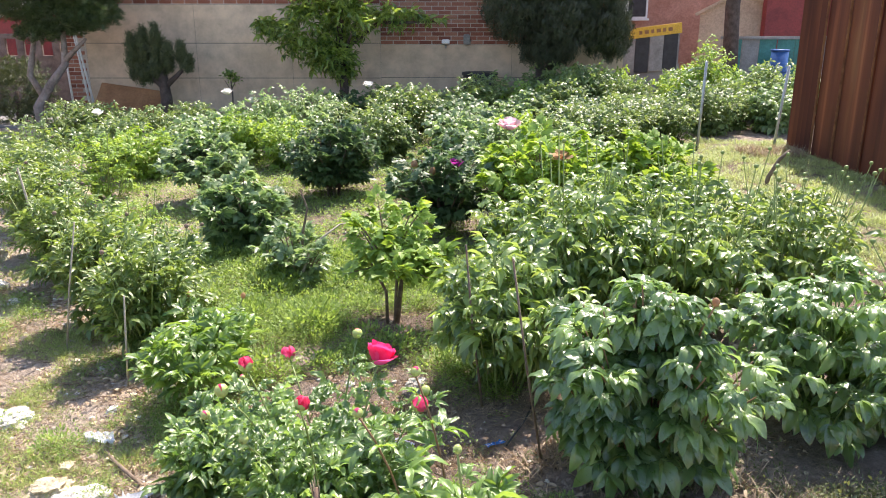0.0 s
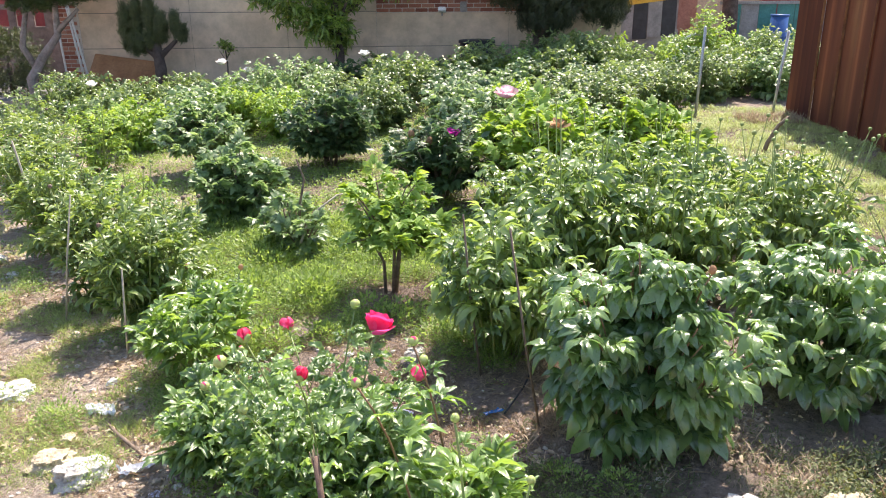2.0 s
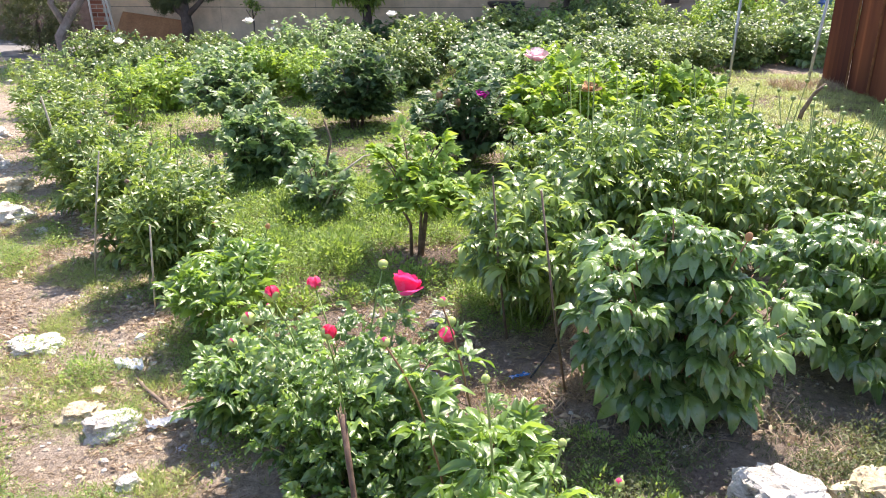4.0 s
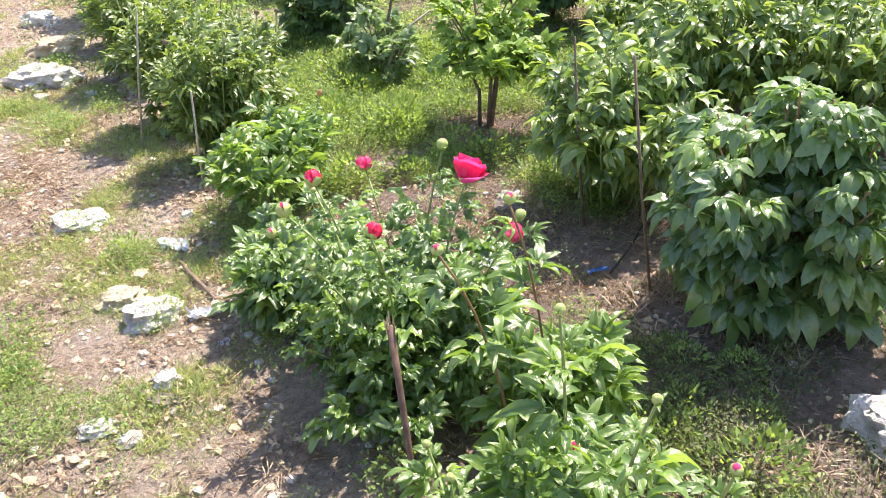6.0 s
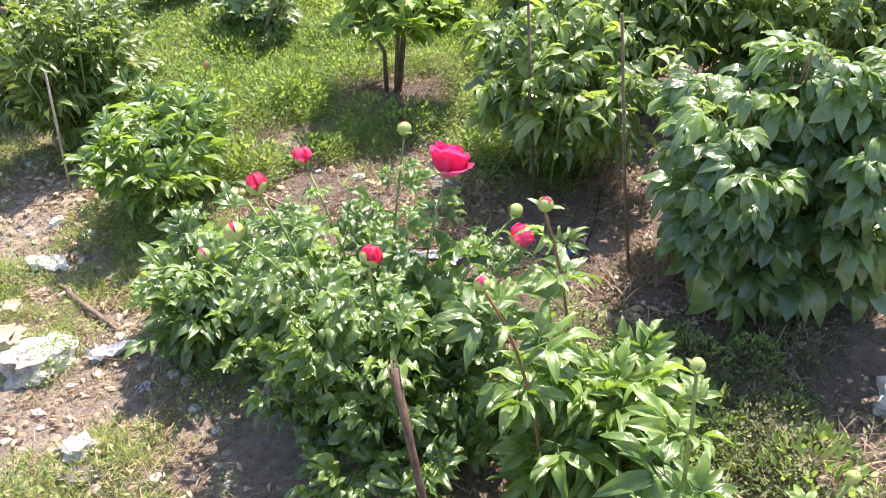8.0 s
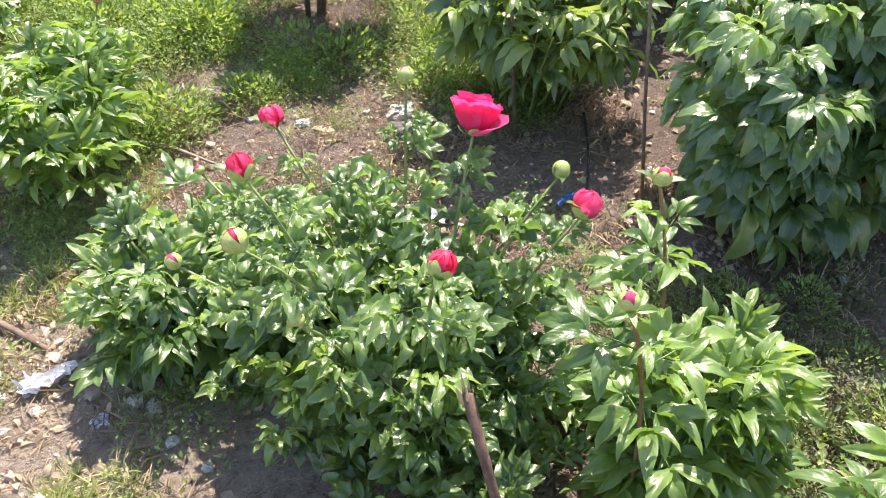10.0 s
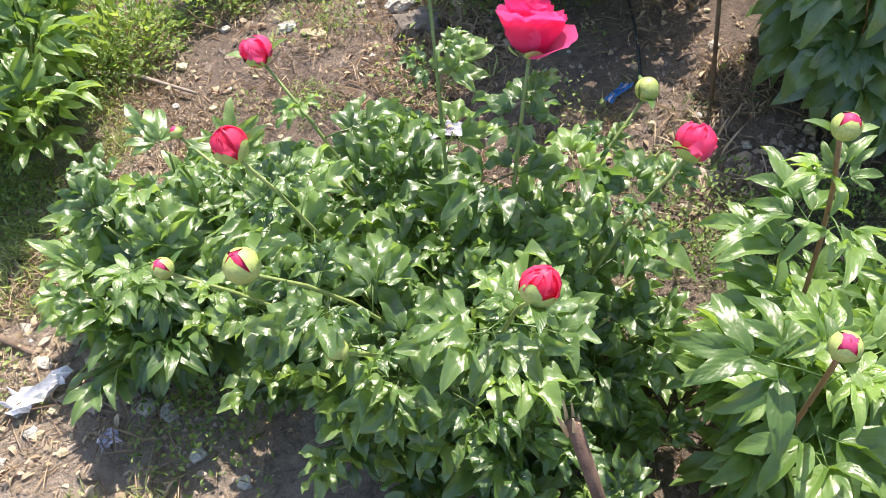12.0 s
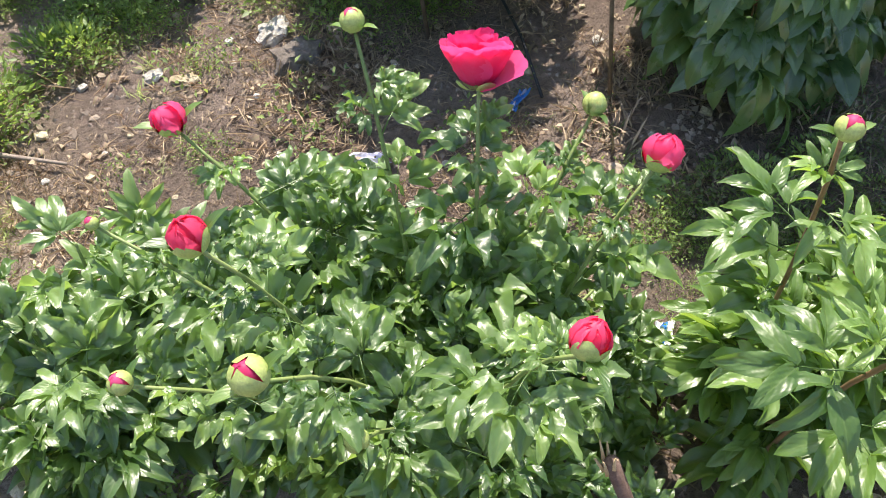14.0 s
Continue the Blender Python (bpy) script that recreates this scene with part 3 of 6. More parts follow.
def add_bud(parent, at, size, look_kind, rng, aim=None, tilt=16):
    """Bud kinds: green, split (red showing at the top), red (petals nearly free), dry."""
    r = size * 0.5
    core = {"green": SEPAL, "split": BUD_PINK, "red": CRIMSON, "pink": BUD_PINK, "dry": WILTED}[look_kind]
    word = {"green": "tight green bud", "split": "green bud splitting to show pink petals", "red": "crimson bud opening", "pink": "bright pink half-open bud", "dry": "brown spent flower head"}[look_kind]
    V, T, U = ovoid(rng, r * {"green": 1.0, "split": 0.86, "red": 0.86, "pink": 0.86, "dry": 0.8}[look_kind], size * 1.02, 1.5, 0.06, lump=0.05 if look_kind in ("red", "pink", "dry") else 0.012)
    bud = part("bud", put_mesh("bud", V, T, core, U), parent, tip_pose(at, rng, tilt, aim), word)
    count, reach, width = {"green": (3, 0.72, 1.0), "split": (4, 0.84, 1.05), "red": (4, 0.58, 0.85), "pink": (4, 0.5, 0.85), "dry": (3, 0.3, 0.6)}[look_kind]
    for k in range(count):
        V, T, U = sepal_piece(r, size * 1.05, reach * rng.uniform(0.85, 1.1), width)
        part("sepal", put_mesh("sepal", V, T, SEPAL, U), bud, pose(0, 0, 0, 0, 0, 360 / count * k + rng.uniform(-15, 15)), "pale green sepal")
    if look_kind in ("red", "pink"):
        for k in range(8):
            V, T, U = sepal_piece(r * rng.uniform(0.86, 0.98), size * rng.uniform(0.98, 1.12), rng.uniform(0.78, 0.96), rng.uniform(0.6, 1.0))
            V = V + 0.03 * size * np.array([[rng.uniform(-1, 1) for _ in range(3)] for _ in V])
            part("petal", put_mesh("petal", V, T, core, U), bud, pose(0, 0, 0.002, rng.uniform(-9, 9), rng.uniform(-9, 9), 137 * k))
    V, T, U = leaflet(size * 1.5, size * 0.45, 4, 0.3, 0.2, rng)
    for k in range(2):
        part("bract", put_mesh("bract", V, T, LEAF_LIGHT[False], U), bud, pose(0, 0, -0.002, 0, 0, 170 * k + rng.uniform(0, 60)) @ pose(0, 0, 0, 0, -rng.uniform(5, 40), 0), "narrow green bract")
    return bud


def add_flower(parent, at, size, mat, label, rng, layers=((6, 31, 1.05, 1.7), (6, 21, 1.1, 1.6), (6, 11, 1.12, 1.45), (6, 2, 1.06, 1.25), (6, -9, 0.97, 1.05), (6, -20, 0.88, 0.9)), tilt=12, aim=-60, bottom=True, fixed=None):
    """A double flower: layers of (petals, opening, length, width)."""
    V, T, U = ovoid(rng, size * 0.12, size * 0.14, 0, 0, 10, 6)
    fl = part("flower", put_mesh("flower", V, T, SEPAL if bottom else mat, U), parent, tip_pose(at, rng, tilt, aim) if fixed is None else Matrix.Translation([float(v) for v in at]) @ pose(0, 0, 0, 0, 0, fixed[0]) @ pose(0, 0, 0, 0, fixed[1], 0), label)
    for q, (n, opening, length, width) in enumerate(layers):
        turn = rng.uniform(0, 90)
        for k in range(n):
            V, T, U = petal(rng, size * 0.62 * length * rng.uniform(0.92, 1.08), size * 0.5 * width, opening + rng.uniform(-7, 7), size * 0.021, 8, 8, 86.0, 1.85)
            part("petal", put_mesh("petal", V, T, mat, U), fl, pose(0, 0, size * (0.02 + 0.004 * q), rng.uniform(-3, 3), rng.uniform(-3, 3), turn + 360 / n * k + rng.uniform(-8, 8)))
    if bottom:
        V, T, U = petal(rng, size * 0.64, size * 1.0, 40, size * 0.02, 8, 8, 86.0, 1.85)
        part("petal", put_mesh("petal", V, T, mat, U), fl, pose(0, 0, size * 0.0, 18, 8, -84), "drooping pink petal")
        for k in range(4):
            V, T, U = sepal_piece(size * 0.25, size * 0.26, 0.45, 0.6)
            part("sepal", put_mesh("sepal", V, T, SEPAL, U), fl, pose(0, 0, -0.002, 0, 0, 90 * k + 20), "pale green sepal")
    return fl


def peony(name, x, y, R, H, stems, per_stem, size, tpls, mat, label, seed, tips=(), low=0.22, singles=0, stems_apart=True, stem_mat=None, flat=0.35, group="", lift=0.0, category="peony bush", outward=0.0, top=48, root=0.25):
    """A peony bush on the ground at x, y. tips: stem ends in world metres, grown besides the free stems."""
    rng = random.Random(seed)
    z = ground_height(x, y)
    ob = thing(name, (x, y, z), label, category, group)
    local = [np.array(p) - np.array([x, y, z]) for p in tips]
    lines, leaves = grow(rng, R, H, stems, per_stem, size, low, local, flat, lift, outward=outward, top=top, root=root)
    for k, line in enumerate(lines):
        V, T, U = tube(line, np.linspace(0.004, 0.0027, len(line)), 5)
        if stems_apart:
            part("stem", put_mesh("stem", V, T, stem_mat or STEM_GREEN, U), ob)
    if not stems_apart:
        for line in lines[:7]:
            part("stem", put_mesh("stem", *tube(line[::2], np.linspace(0.006, 0.003, 4), 4)[:2], STEM_GREEN), ob)
        bare = [tube(line[::2], np.linspace(0.005, 0.003, 4), 3) for line in lines[7:]]
    leaves.sort(key=lambda q: -q[1][2, 3])
    for k, M in leaves[:singles]:
        part("leaf", leaf_mesh(tpls, k % len(tpls), mat[False]), ob, M)
    rest = leaves[singles:]
    if rest:
        V, T, U = joined_leaves(tpls, rest)
        if not stems_apart:
            V, T, U = join([(V, T, U), *bare])
        tagged(part("foliage", put_mesh("foliage", V, T, mat[True], U), ob), kind="stuff")
    return ob


def local_of(ob, p):
    return [p[i] - ob.location[i] for i in range(3)]


# ---- ground ----
def build_ground():
    xs = np.unique(np.round(np.concatenate([np.linspace(-400, -14, 14), np.linspace(-14, -4.2, 24), np.arange(-4.2, 4.6, 0.07), np.linspace(4.6, 14, 24), np.linspace(14, 400, 14)]), 3))
    ys = np.unique(np.round(np.concatenate([np.linspace(-400, -12, 12), np.linspace(-12, 0.4, 24), np.arange(0.4, 9.0, 0.07), np.linspace(9.0, 20, 40), np.linspace(20, 400, 14)]), 3))
    V = np.array([(x, y, ground_height(x, y)) for y in ys for x in xs])
    n = len(xs)
    i = (np.arange(len(ys) - 1)[:, None] * n + np.arange(n - 1)[None]).ravel()
    T = np.concatenate([np.stack([i, i + 1, i + n], 1), np.stack([i + 1, i + n + 1, i + n], 1)])
    tagged(new("ground", put_mesh("ground", V, T, SOIL)), "bare brown garden soil with straw and chips", "ground", kind="structure")


build_ground()


# ---- building behind the garden ----
WALL_Y = 12.5
COURSE, BRICK_L = 0.062, 0.195


def slab(name, x0, x1, y0, y1, z0, z1, mat, parent=None, label="", bevel=0.0):
    me = from_bm(name, box_bm(x1 - x0, y1 - y0, z1 - z0, (0, 0, 0), bevel), mat)
    m = Matrix.Translation(((x0 + x1) / 2, (y0 + y1) / 2, (z0 + z1) / 2))
    if parent is None:
        ob = new(name, me)
        ob.matrix_basis = m
        return ob
    return part(name, me, parent, Matrix.Translation(-parent.location) @ m, label)


def brick_fields():
    """(x0, x1, z0, z1) of the bare brickwork; everything else of the lower wall is plastered."""
    return [(-0.95, 2.75, 1.085, 2.0), (-5.75, -5.43, 0.0, 1.6), (-5.43, -0.95, 1.675, 1.82)]


brick_mesh = from_bm("brick", box_bm(BRICK_L - 0.011, 0.05, COURSE - 0.011, (0, 0, 0), 0.004), BRICK)
half_mesh = from_bm("brick", box_bm(BRICK_L / 2 - 0.011, 0.05, COURSE - 0.011, (0, 0, 0), 0.004), BRICK)


def build_wall():
    w = slab("wall_north", -5.75, 2.75, WALL_Y - 0.017, WALL_Y + 0.3, -0.2, 3.4, MORTAR)
    tagged(w, "brick house wall with a plastered beige base", "wall", kind="structure")
    off = -w.matrix_basis.translation
    # plaster in panels with dark seams between them
    seams = [-0.1, 0.585, 1.105, 1.672]
    cuts = [-5.43, -3.75, -2.3, -0.95]
    for a, b in zip(seams, seams[1:]):
        for c, d in zip(cuts, cuts[1:]):
            bm = box_bm(d - c - 0.004, 0.05, b - a - 0.012, ((c + d) / 2, WALL_Y, (a + b) / 2), 0.004)
            part("plaster_panel", from_bm("plaster_panel", bm, PLASTER), w, Matrix.Translation(off))
    for a, b in ((-0.1, 0.585), (0.597, 1.08)):
        for c, d in ((-0.95, 1.05), (1.05, 2.75)):
            bm = box_bm(d - c - 0.004, 0.05, b - a, ((c + d) / 2, WALL_Y, (a + b) / 2), 0.004)
            part("plaster_panel", from_bm("plaster_panel", bm, PLASTER), w, Matrix.Translation(off))
    part("seam", from_bm("seam", box_bm(4.48, 0.038, 1.77, (-3.19, WALL_Y, 0.785)), PLASTER_JOINT), w, Matrix.Translation(off))
    part("seam", from_bm("seam", box_bm(3.69, 0.038, 1.17, (0.9, WALL_Y, 0.49)), PLASTER_JOINT), w, Matrix.Translation(off))
    for x0, x1, z0, z1 in brick_fields():
        for r in range(int((z1 - z0) / COURSE)):
            x = x0 + (BRICK_L / 2 if r % 2 else 0)
            z = z0 + (r + 0.5) * COURSE
            if r % 2:
                part("brick", half_mesh, w, Matrix.Translation(off + Vector((x0 + BRICK_L / 4, WALL_Y - 0.002, z))))
            while x + BRICK_L <= x1 + 0.02:
                part("brick", brick_mesh, w, Matrix.Translation(off + Vector((x + BRICK_L / 2, WALL_Y - 0.002 + 0.003 * math.sin(x * 37 + z * 91), z))))
                x += BRICK_L
    # brickwork higher up, past the view
    V, T = [], []
    cube = np.array([(sx * (BRICK_L - 0.011) / 2, sy * 0.025, sz * (COURSE - 0.011) / 2) for sx in (-1, 1) for sy in (-1, 1) for sz in (-1, 1)])
    tri = np.array([(0, 4, 1), (1, 4, 5), (0, 1, 2), (1, 3, 2), (4, 6, 5), (5, 6, 7), (1, 5, 3), (3, 5, 7), (0, 2, 4), (2, 6, 4)])
    mats = []
    for r in range(int(1.38 / COURSE)):
        z = 2.0 + (r + 0.5) * COURSE
        x = -5.75 + (BRICK_L / 2 if r % 2 else 0)
        while x + BRICK_L <= 2.75:
            M = np.eye(4)
            M[:3, 3] = (x + BRICK_L / 2 + off[0], WALL_Y + off[1], z + off[2])
            mats.append(M)
            x += BRICK_L
    for r in range(2):
        x = -5.43 + (BRICK_L / 2 if r % 2 else 0)
        while x + BRICK_L <= -0.95:
            M = np.eye(4)
            M[:3, 3] = (x + BRICK_L / 2 + off[0], WALL_Y + off[1], 1.855 + (r - 0.5) * COURSE + 0.06 + off[2])
            mats.append(M)
            x += BRICK_L
    V, T, U = spread((cube, tri, np.zeros((8, 2))), np.array(mats))
    tagged(part("brickwork", put_mesh("brickwork", V, T, BRICK, smooth=False), w), kind="stuff")
    return w


build_wall()


def wall_fittings():
    box = thing("flood_light", (0.04, WALL_Y - 0.06, 1.12), "small white floodlight fixed to the plastered wall", "lamp")
    part("housing", from_bm("housing", box_bm(0.12, 0.1, 0.07, (0, 0, 0), 0.012), WHITE), box, pose(0, 0, 0, -18, 0, 0))
    part("bracket", from_bm("bracket", box_bm(0.03, 0.06, 0.08, (0, 0.03, -0.05), 0.005), GREY), box)
    vent = thing("wall_vent", (0.36, WALL_Y - 0.045, 1.16), "grey metal vent cover on brick wall", "vent")
    part("cover", from_bm("cover", box_bm(0.1, 0.05, 0.15, (0, 0, 0), 0.01), GREY), vent)
    for k in range(4):
        part("slat", from_bm("slat", box_bm(0.08, 0.01, 0.012, (0, -0.028, -0.05 + k * 0.033), 0.003), GREY), vent)
    tub = thing("black_tub", (0.55, 12.1, ground_height(0.55, 12.1) - 0.12), "black plastic tub standing by the wall", "tub")
    bm = bmesh.new()
    bmesh.ops.create_cone(bm, cap_ends=True, segments=24, radius1=0.2, radius2=0.25, depth=0.72, matrix=Matrix.Translation((0, 0, 0.36)))
    part("body", from_bm("body", bm, DARK, True), tub)
    bm = bmesh.new()
    bmesh.ops.create_cone(bm, cap_ends=True, segments=24, radius1=0.27, radius2=0.27, depth=0.035, matrix=Matrix.Translation((0, 0, 0.735)))
    part("rim", from_bm("rim", bm, DARK, True), tub)
    sheet = thing("brown_sheet", (-4.75, 11.75, 0.0), "rust-brown sheet leaning low against the wall", "sheet")
    part("panel", from_bm("panel", box_bm(0.95, 0.02, 0.72, (0, 0, 0.35), 0.006), BROWN_SHEET), sheet, pose(0, 0, -0.05, -42, 8, 0))
    part("edge_strip", from_bm("edge_strip", box_bm(0.95, 0.035, 0.03, (0, -0.005, 0.01), 0.006), RUST), sheet, pose(0, 0, -0.05, -42, 8, 0))


wall_fittings()


def porch():
    """The shaded corner left of the house: railing, red gable, white poles, paving."""
    tagged(slab("paving", -12, -5.8, 11.9, 17, -0.14, -0.07, PAVING), "dark grey paved yard in shade", "paving", kind="structure")
    back = slab("wall_west", -12, -5.75, 16.5, 16.7, -0.2, 3.2, BRICK_FAR)
    tagged(back, "reddish brick wall across the yard", "wall", kind="structure")
    rail = thing("balustrade", (-7.1, 13.8, 0.0), "grey-brown railing with thick posts", "railing")
    part("top_rail", from_bm("top_rail", box_bm(2.6, 0.1, 0.08, (0, 0, 1.16), 0.01), OLD_WOOD), rail)
    part("bottom_rail", from_bm("bottom_rail", box_bm(2.6, 0.08, 0.05, (0, 0, 0.82), 0.01), OLD_WOOD), rail)
    for k in range(9):
        part("baluster", from_bm("baluster", box_bm(0.13, 0.06, 0.3, (-1.2 + 0.3 * k, 0, 0.98), 0.01), OLD_WOOD), rail)
    part("plinth", from_bm("plinth", box_bm(2.6, 0.1, 0.9, (0, 0.04, 0.35), 0.01), OLD_WOOD), rail)
    shed = thing("red_shed", (-7.3, 15.2, -0.05), "red garden shed with a white gable edge", "shed")
    bm = bmesh.new()
    prof = [(-0.9, 0), (0.9, 0), (0.9, 1.35), (0, 1.72), (-0.9, 1.35)]
    f = [bm.verts.new((x, -0.5, z)) for x, z in prof]
    g = [bm.verts.new((x, 0.5, z)) for x, z in prof]
    bm.faces.new(f)
    bm.faces.new(g[::-1])
    for i in range(5):
        bm.faces.new((f[i], g[i], g[(i + 1) % 5], f[(i + 1) % 5]))
    bmesh.ops.recalc_face_normals(bm, faces=bm.faces)
    part("body", from_bm("body", bm, RED), shed)
    for s in (-1, 1):
        part("roof", from_bm("roof", box_bm(1.06, 1.06, 0.04, (0, 0, 0), 0.008), ROOFING), shed, pose(s * 0.47, 0.01, 1.56, 0, s * 22.4, 0))
        part("gable_board", from_bm("gable_board", box_bm(1.06, 0.03, 0.07, (0, 0, 0), 0.008), WHITE), shed, pose(s * 0.47, -0.545, 1.56, 0, s * 22.4, 0), "white gable edge")
    for k, (x, lean) in enumerate(((-5.62, -8), (-5.5, -10), (-5.8, -4))):
        pole = new("pole", put_mesh("pole", *tube([(0, 0, 0), (math.sin(radians(lean)) * 1.5, 0.1, 1.5)], [0.016, 0.015], 8)[:2], WHITE))
        pole.location = (x + 0.25, 12.3 - 0.1 * k, ground_height(x, 12.2))
        tagged(pole, "white-painted pole leaning in the corner", "pole", "white poles")


porch()


def right_background():
    """Yards past the garden on the right: brick wall with a window, sign, sheds, fence sheets."""
    w = slab("wall_east", 2.5, 8.2, 19.0, 19.25, -0.2, 3.4, BRICK_FAR)
    tagged(w, "dusky brick wall of a neighbouring house", "wall", kind="structure")
    side = slab("wall_return", 2.5, 2.72, 12.82, 19.0, -0.2, 3.4, BRICK_FAR)
    tagged(side, "brick flank of the house", "wall", kind="structure")
    win = thing("window_1", (4.42, 18.97, 1.35), "white-framed window in a brick wall", "window", kind="structure")
    part("window_frame", from_bm("window_frame", box_bm(0.5, 0.06, 1.3, (0, 0, 0.65), 0.01), WHITE), win)
    part("pane", from_bm("pane", box_bm(0.4, 0.02, 1.18, (0, -0.035, 0.65)), DARK), win)
    part("window_sill", from_bm("window_sill", box_bm(0.56, 0.12, 0.05, (0, -0.03, 0), 0.01), WHITE), win)
    sign = thing("yellow_sign", (3.5, 13.9, 0.0), "yellow board with brown marks above grey panels", "sign")
    tilt = pose(0.05, 0, 1.24, 0, -7, 0)
    part("board", from_bm("board", box_bm(0.95, 0.03, 0.17, (0, 0, 0), 0.005), YELLOW), sign, tilt)
    for k in range(6):
        part("mark", from_bm("mark", box_bm(0.05 + 0.02 * (k % 2), 0.01, 0.06, (-0.22 + 0.1 * k, -0.019, 0), 0.002), BROWN_SHEET), sign, tilt)
    for k in range(4):
        part("panel", from_bm("panel", box_bm(0.235, 0.03, 0.6, (-0.36 + 0.24 * k, 0.02, 0.83 + 0.025 * k), 0.006), (GREY, DARK, GREY, DARK)[k]), sign)
    part("back_panel", from_bm("back_panel", box_bm(1.3, 0.03, 0.8, (-0.1, 0.08, 0.3), 0.006), GREY), sign)
    for x in (-0.5, 0.5):
        part("post", from_bm("post", box_bm(0.06, 0.06, 1.35, (x, 0.12, 0.6), 0.006), GREY), sign)
    shed = thing("tan_shed", (5.95, 16.6, -0.1), "tan shed with a low gabled roof", "shed")
    shed.rotation_euler = (0, 0, radians(-19))
    bm = bmesh.new()
    prof = [(-0.74, 0), (0.74, 0), (0.74, 1.6), (0, 2.0), (-0.74, 1.6)]
    f = [bm.verts.new((x, -0.8, z)) for x, z in prof]
    g = [bm.verts.new((x, 0.8, z)) for x, z in prof]
    bm.faces.new(f)
    bm.faces.new(g[::-1])
    for i in range(5):
        bm.faces.new((f[i], g[i], g[(i + 1) % 5], f[(i + 1) % 5]))
    bmesh.ops.recalc_face_normals(bm, faces=bm.faces)
    part("body", from_bm("body", bm, TAN), shed)
    for s in (-1, 1):
        part("roof", from_bm("roof", box_bm(0.95, 1.75, 0.06, (0, 0, 0), 0.01), TAN), shed, pose(s * 0.41, -0.02, 1.81, 0, s * 28.4, 0))
    part("door", from_bm("door", box_bm(0.7, 0.04, 1.4, (0.1, -0.81, 0.72), 0.01), TAN), shed)
    red = slab("red_wall", 6.0, 8.4, 15.4, 15.6, -0.2, 2.6, RED)
    tagged(red, "dark red painted boarding", "wall", kind="structure")
    fence = thing("teal_fence", (5.55, 13.95, 0.0), "fence of weathered teal and grey sheets", "fence")
    for k in range(6):
        part("sheet", from_bm("sheet", box_bm(0.29, 0.015 + 0.01 * (k % 2), 1.2, (-0.62 + 0.3 * k, 0.01 * (k % 3), 0.55), 0.004), (TEAL, GREY, TEAL, TEAL, TEAL, GREY)[k]), fence)
    part("rail", from_bm("rail", box_bm(1.9, 0.04, 0.05, (0.1, -0.03, 1.13), 0.006), GREY), fence)
    drum = thing("blue_drum", (5.6, 13.6, ground_height(5.6, 13.6) - 0.2), "blue plastic drum by the fence", "drum")
    bm = bmesh.new()
    bmesh.ops.create_cone(bm, cap_ends=True, segments=24, radius1=0.14, radius2=0.14, depth=1.05, matrix=Matrix.Translation((0, 0, 0.525)))
    part("body", from_bm("body", bm, DRUM, True), drum)
    for z in (0.35, 0.7, 1.04):
        bm = bmesh.new()
        bmesh.ops.create_cone(bm, cap_ends=True, segments=24, radius1=0.15, radius2=0.15, depth=0.03, matrix=Matrix.Translation((0, 0, z)))
        part("hoop", from_bm("hoop", bm, DRUM, True), drum)
    trunk = thing("bare_tree", (4.85, 13.85, -0.05), "bare dark trunk of an old tree", "tree")
    part("trunk", put_mesh("trunk", *tube([(0, 0, 0), (0.02, 0, 0.8), (-0.02, 0.02, 1.7), (0.05, 0, 3.0)], [0.17, 0.13, 0.12, 0.09], 10)[:2], BARK), trunk)
    for s, z in ((1, 1.9), (-1, 2.3)):
        part("limb", put_mesh("limb", *tube([(0, 0, z), (0.3 * s, 0.05, z + 0.5), (0.5 * s, 0.1, z + 1.1)], [0.06, 0.045, 0.02], 8)[:2], BARK), trunk)
    pipe = thing("white_pipe", (3.62, 11.6, ground_height(3.62, 11.6)), "bent white plastic pipe in the bed", "pipe")
    arc = [(-0.26 + 0.52 * k / 10, 0, 0.52 + 0.18 * math.sin(math.pi * k / 10)) for k in range(11)]
    part("hose", put_mesh("hose", *tube([(-0.27, 0, -0.02), *arc], [0.018] * 12, 8)[:2], WHITE), pipe)
    part("cap", put_mesh("cap", *ovoid(random.Random(3), 0.06, 0.12)[:2], WHITE), pipe, pose(0.27, 0, 0.52))


right_background()


def closing_walls():
    """Plain garden walls behind and beside the walker, past the view."""
    for name, args in (("wall_south", (-14, 14, -9.2, -9.0, -0.2, 1.8)), ("wall_far_west", (-14.2, -14, -9, 17, -0.2, 1.8)), ("wall_far_east", (14, 14.2, -9, 17, -0.2, 1.8))):
        tagged(slab(name, *args, BRICK_FAR), "plain brick garden wall", "wall", kind="structure")


closing_walls()


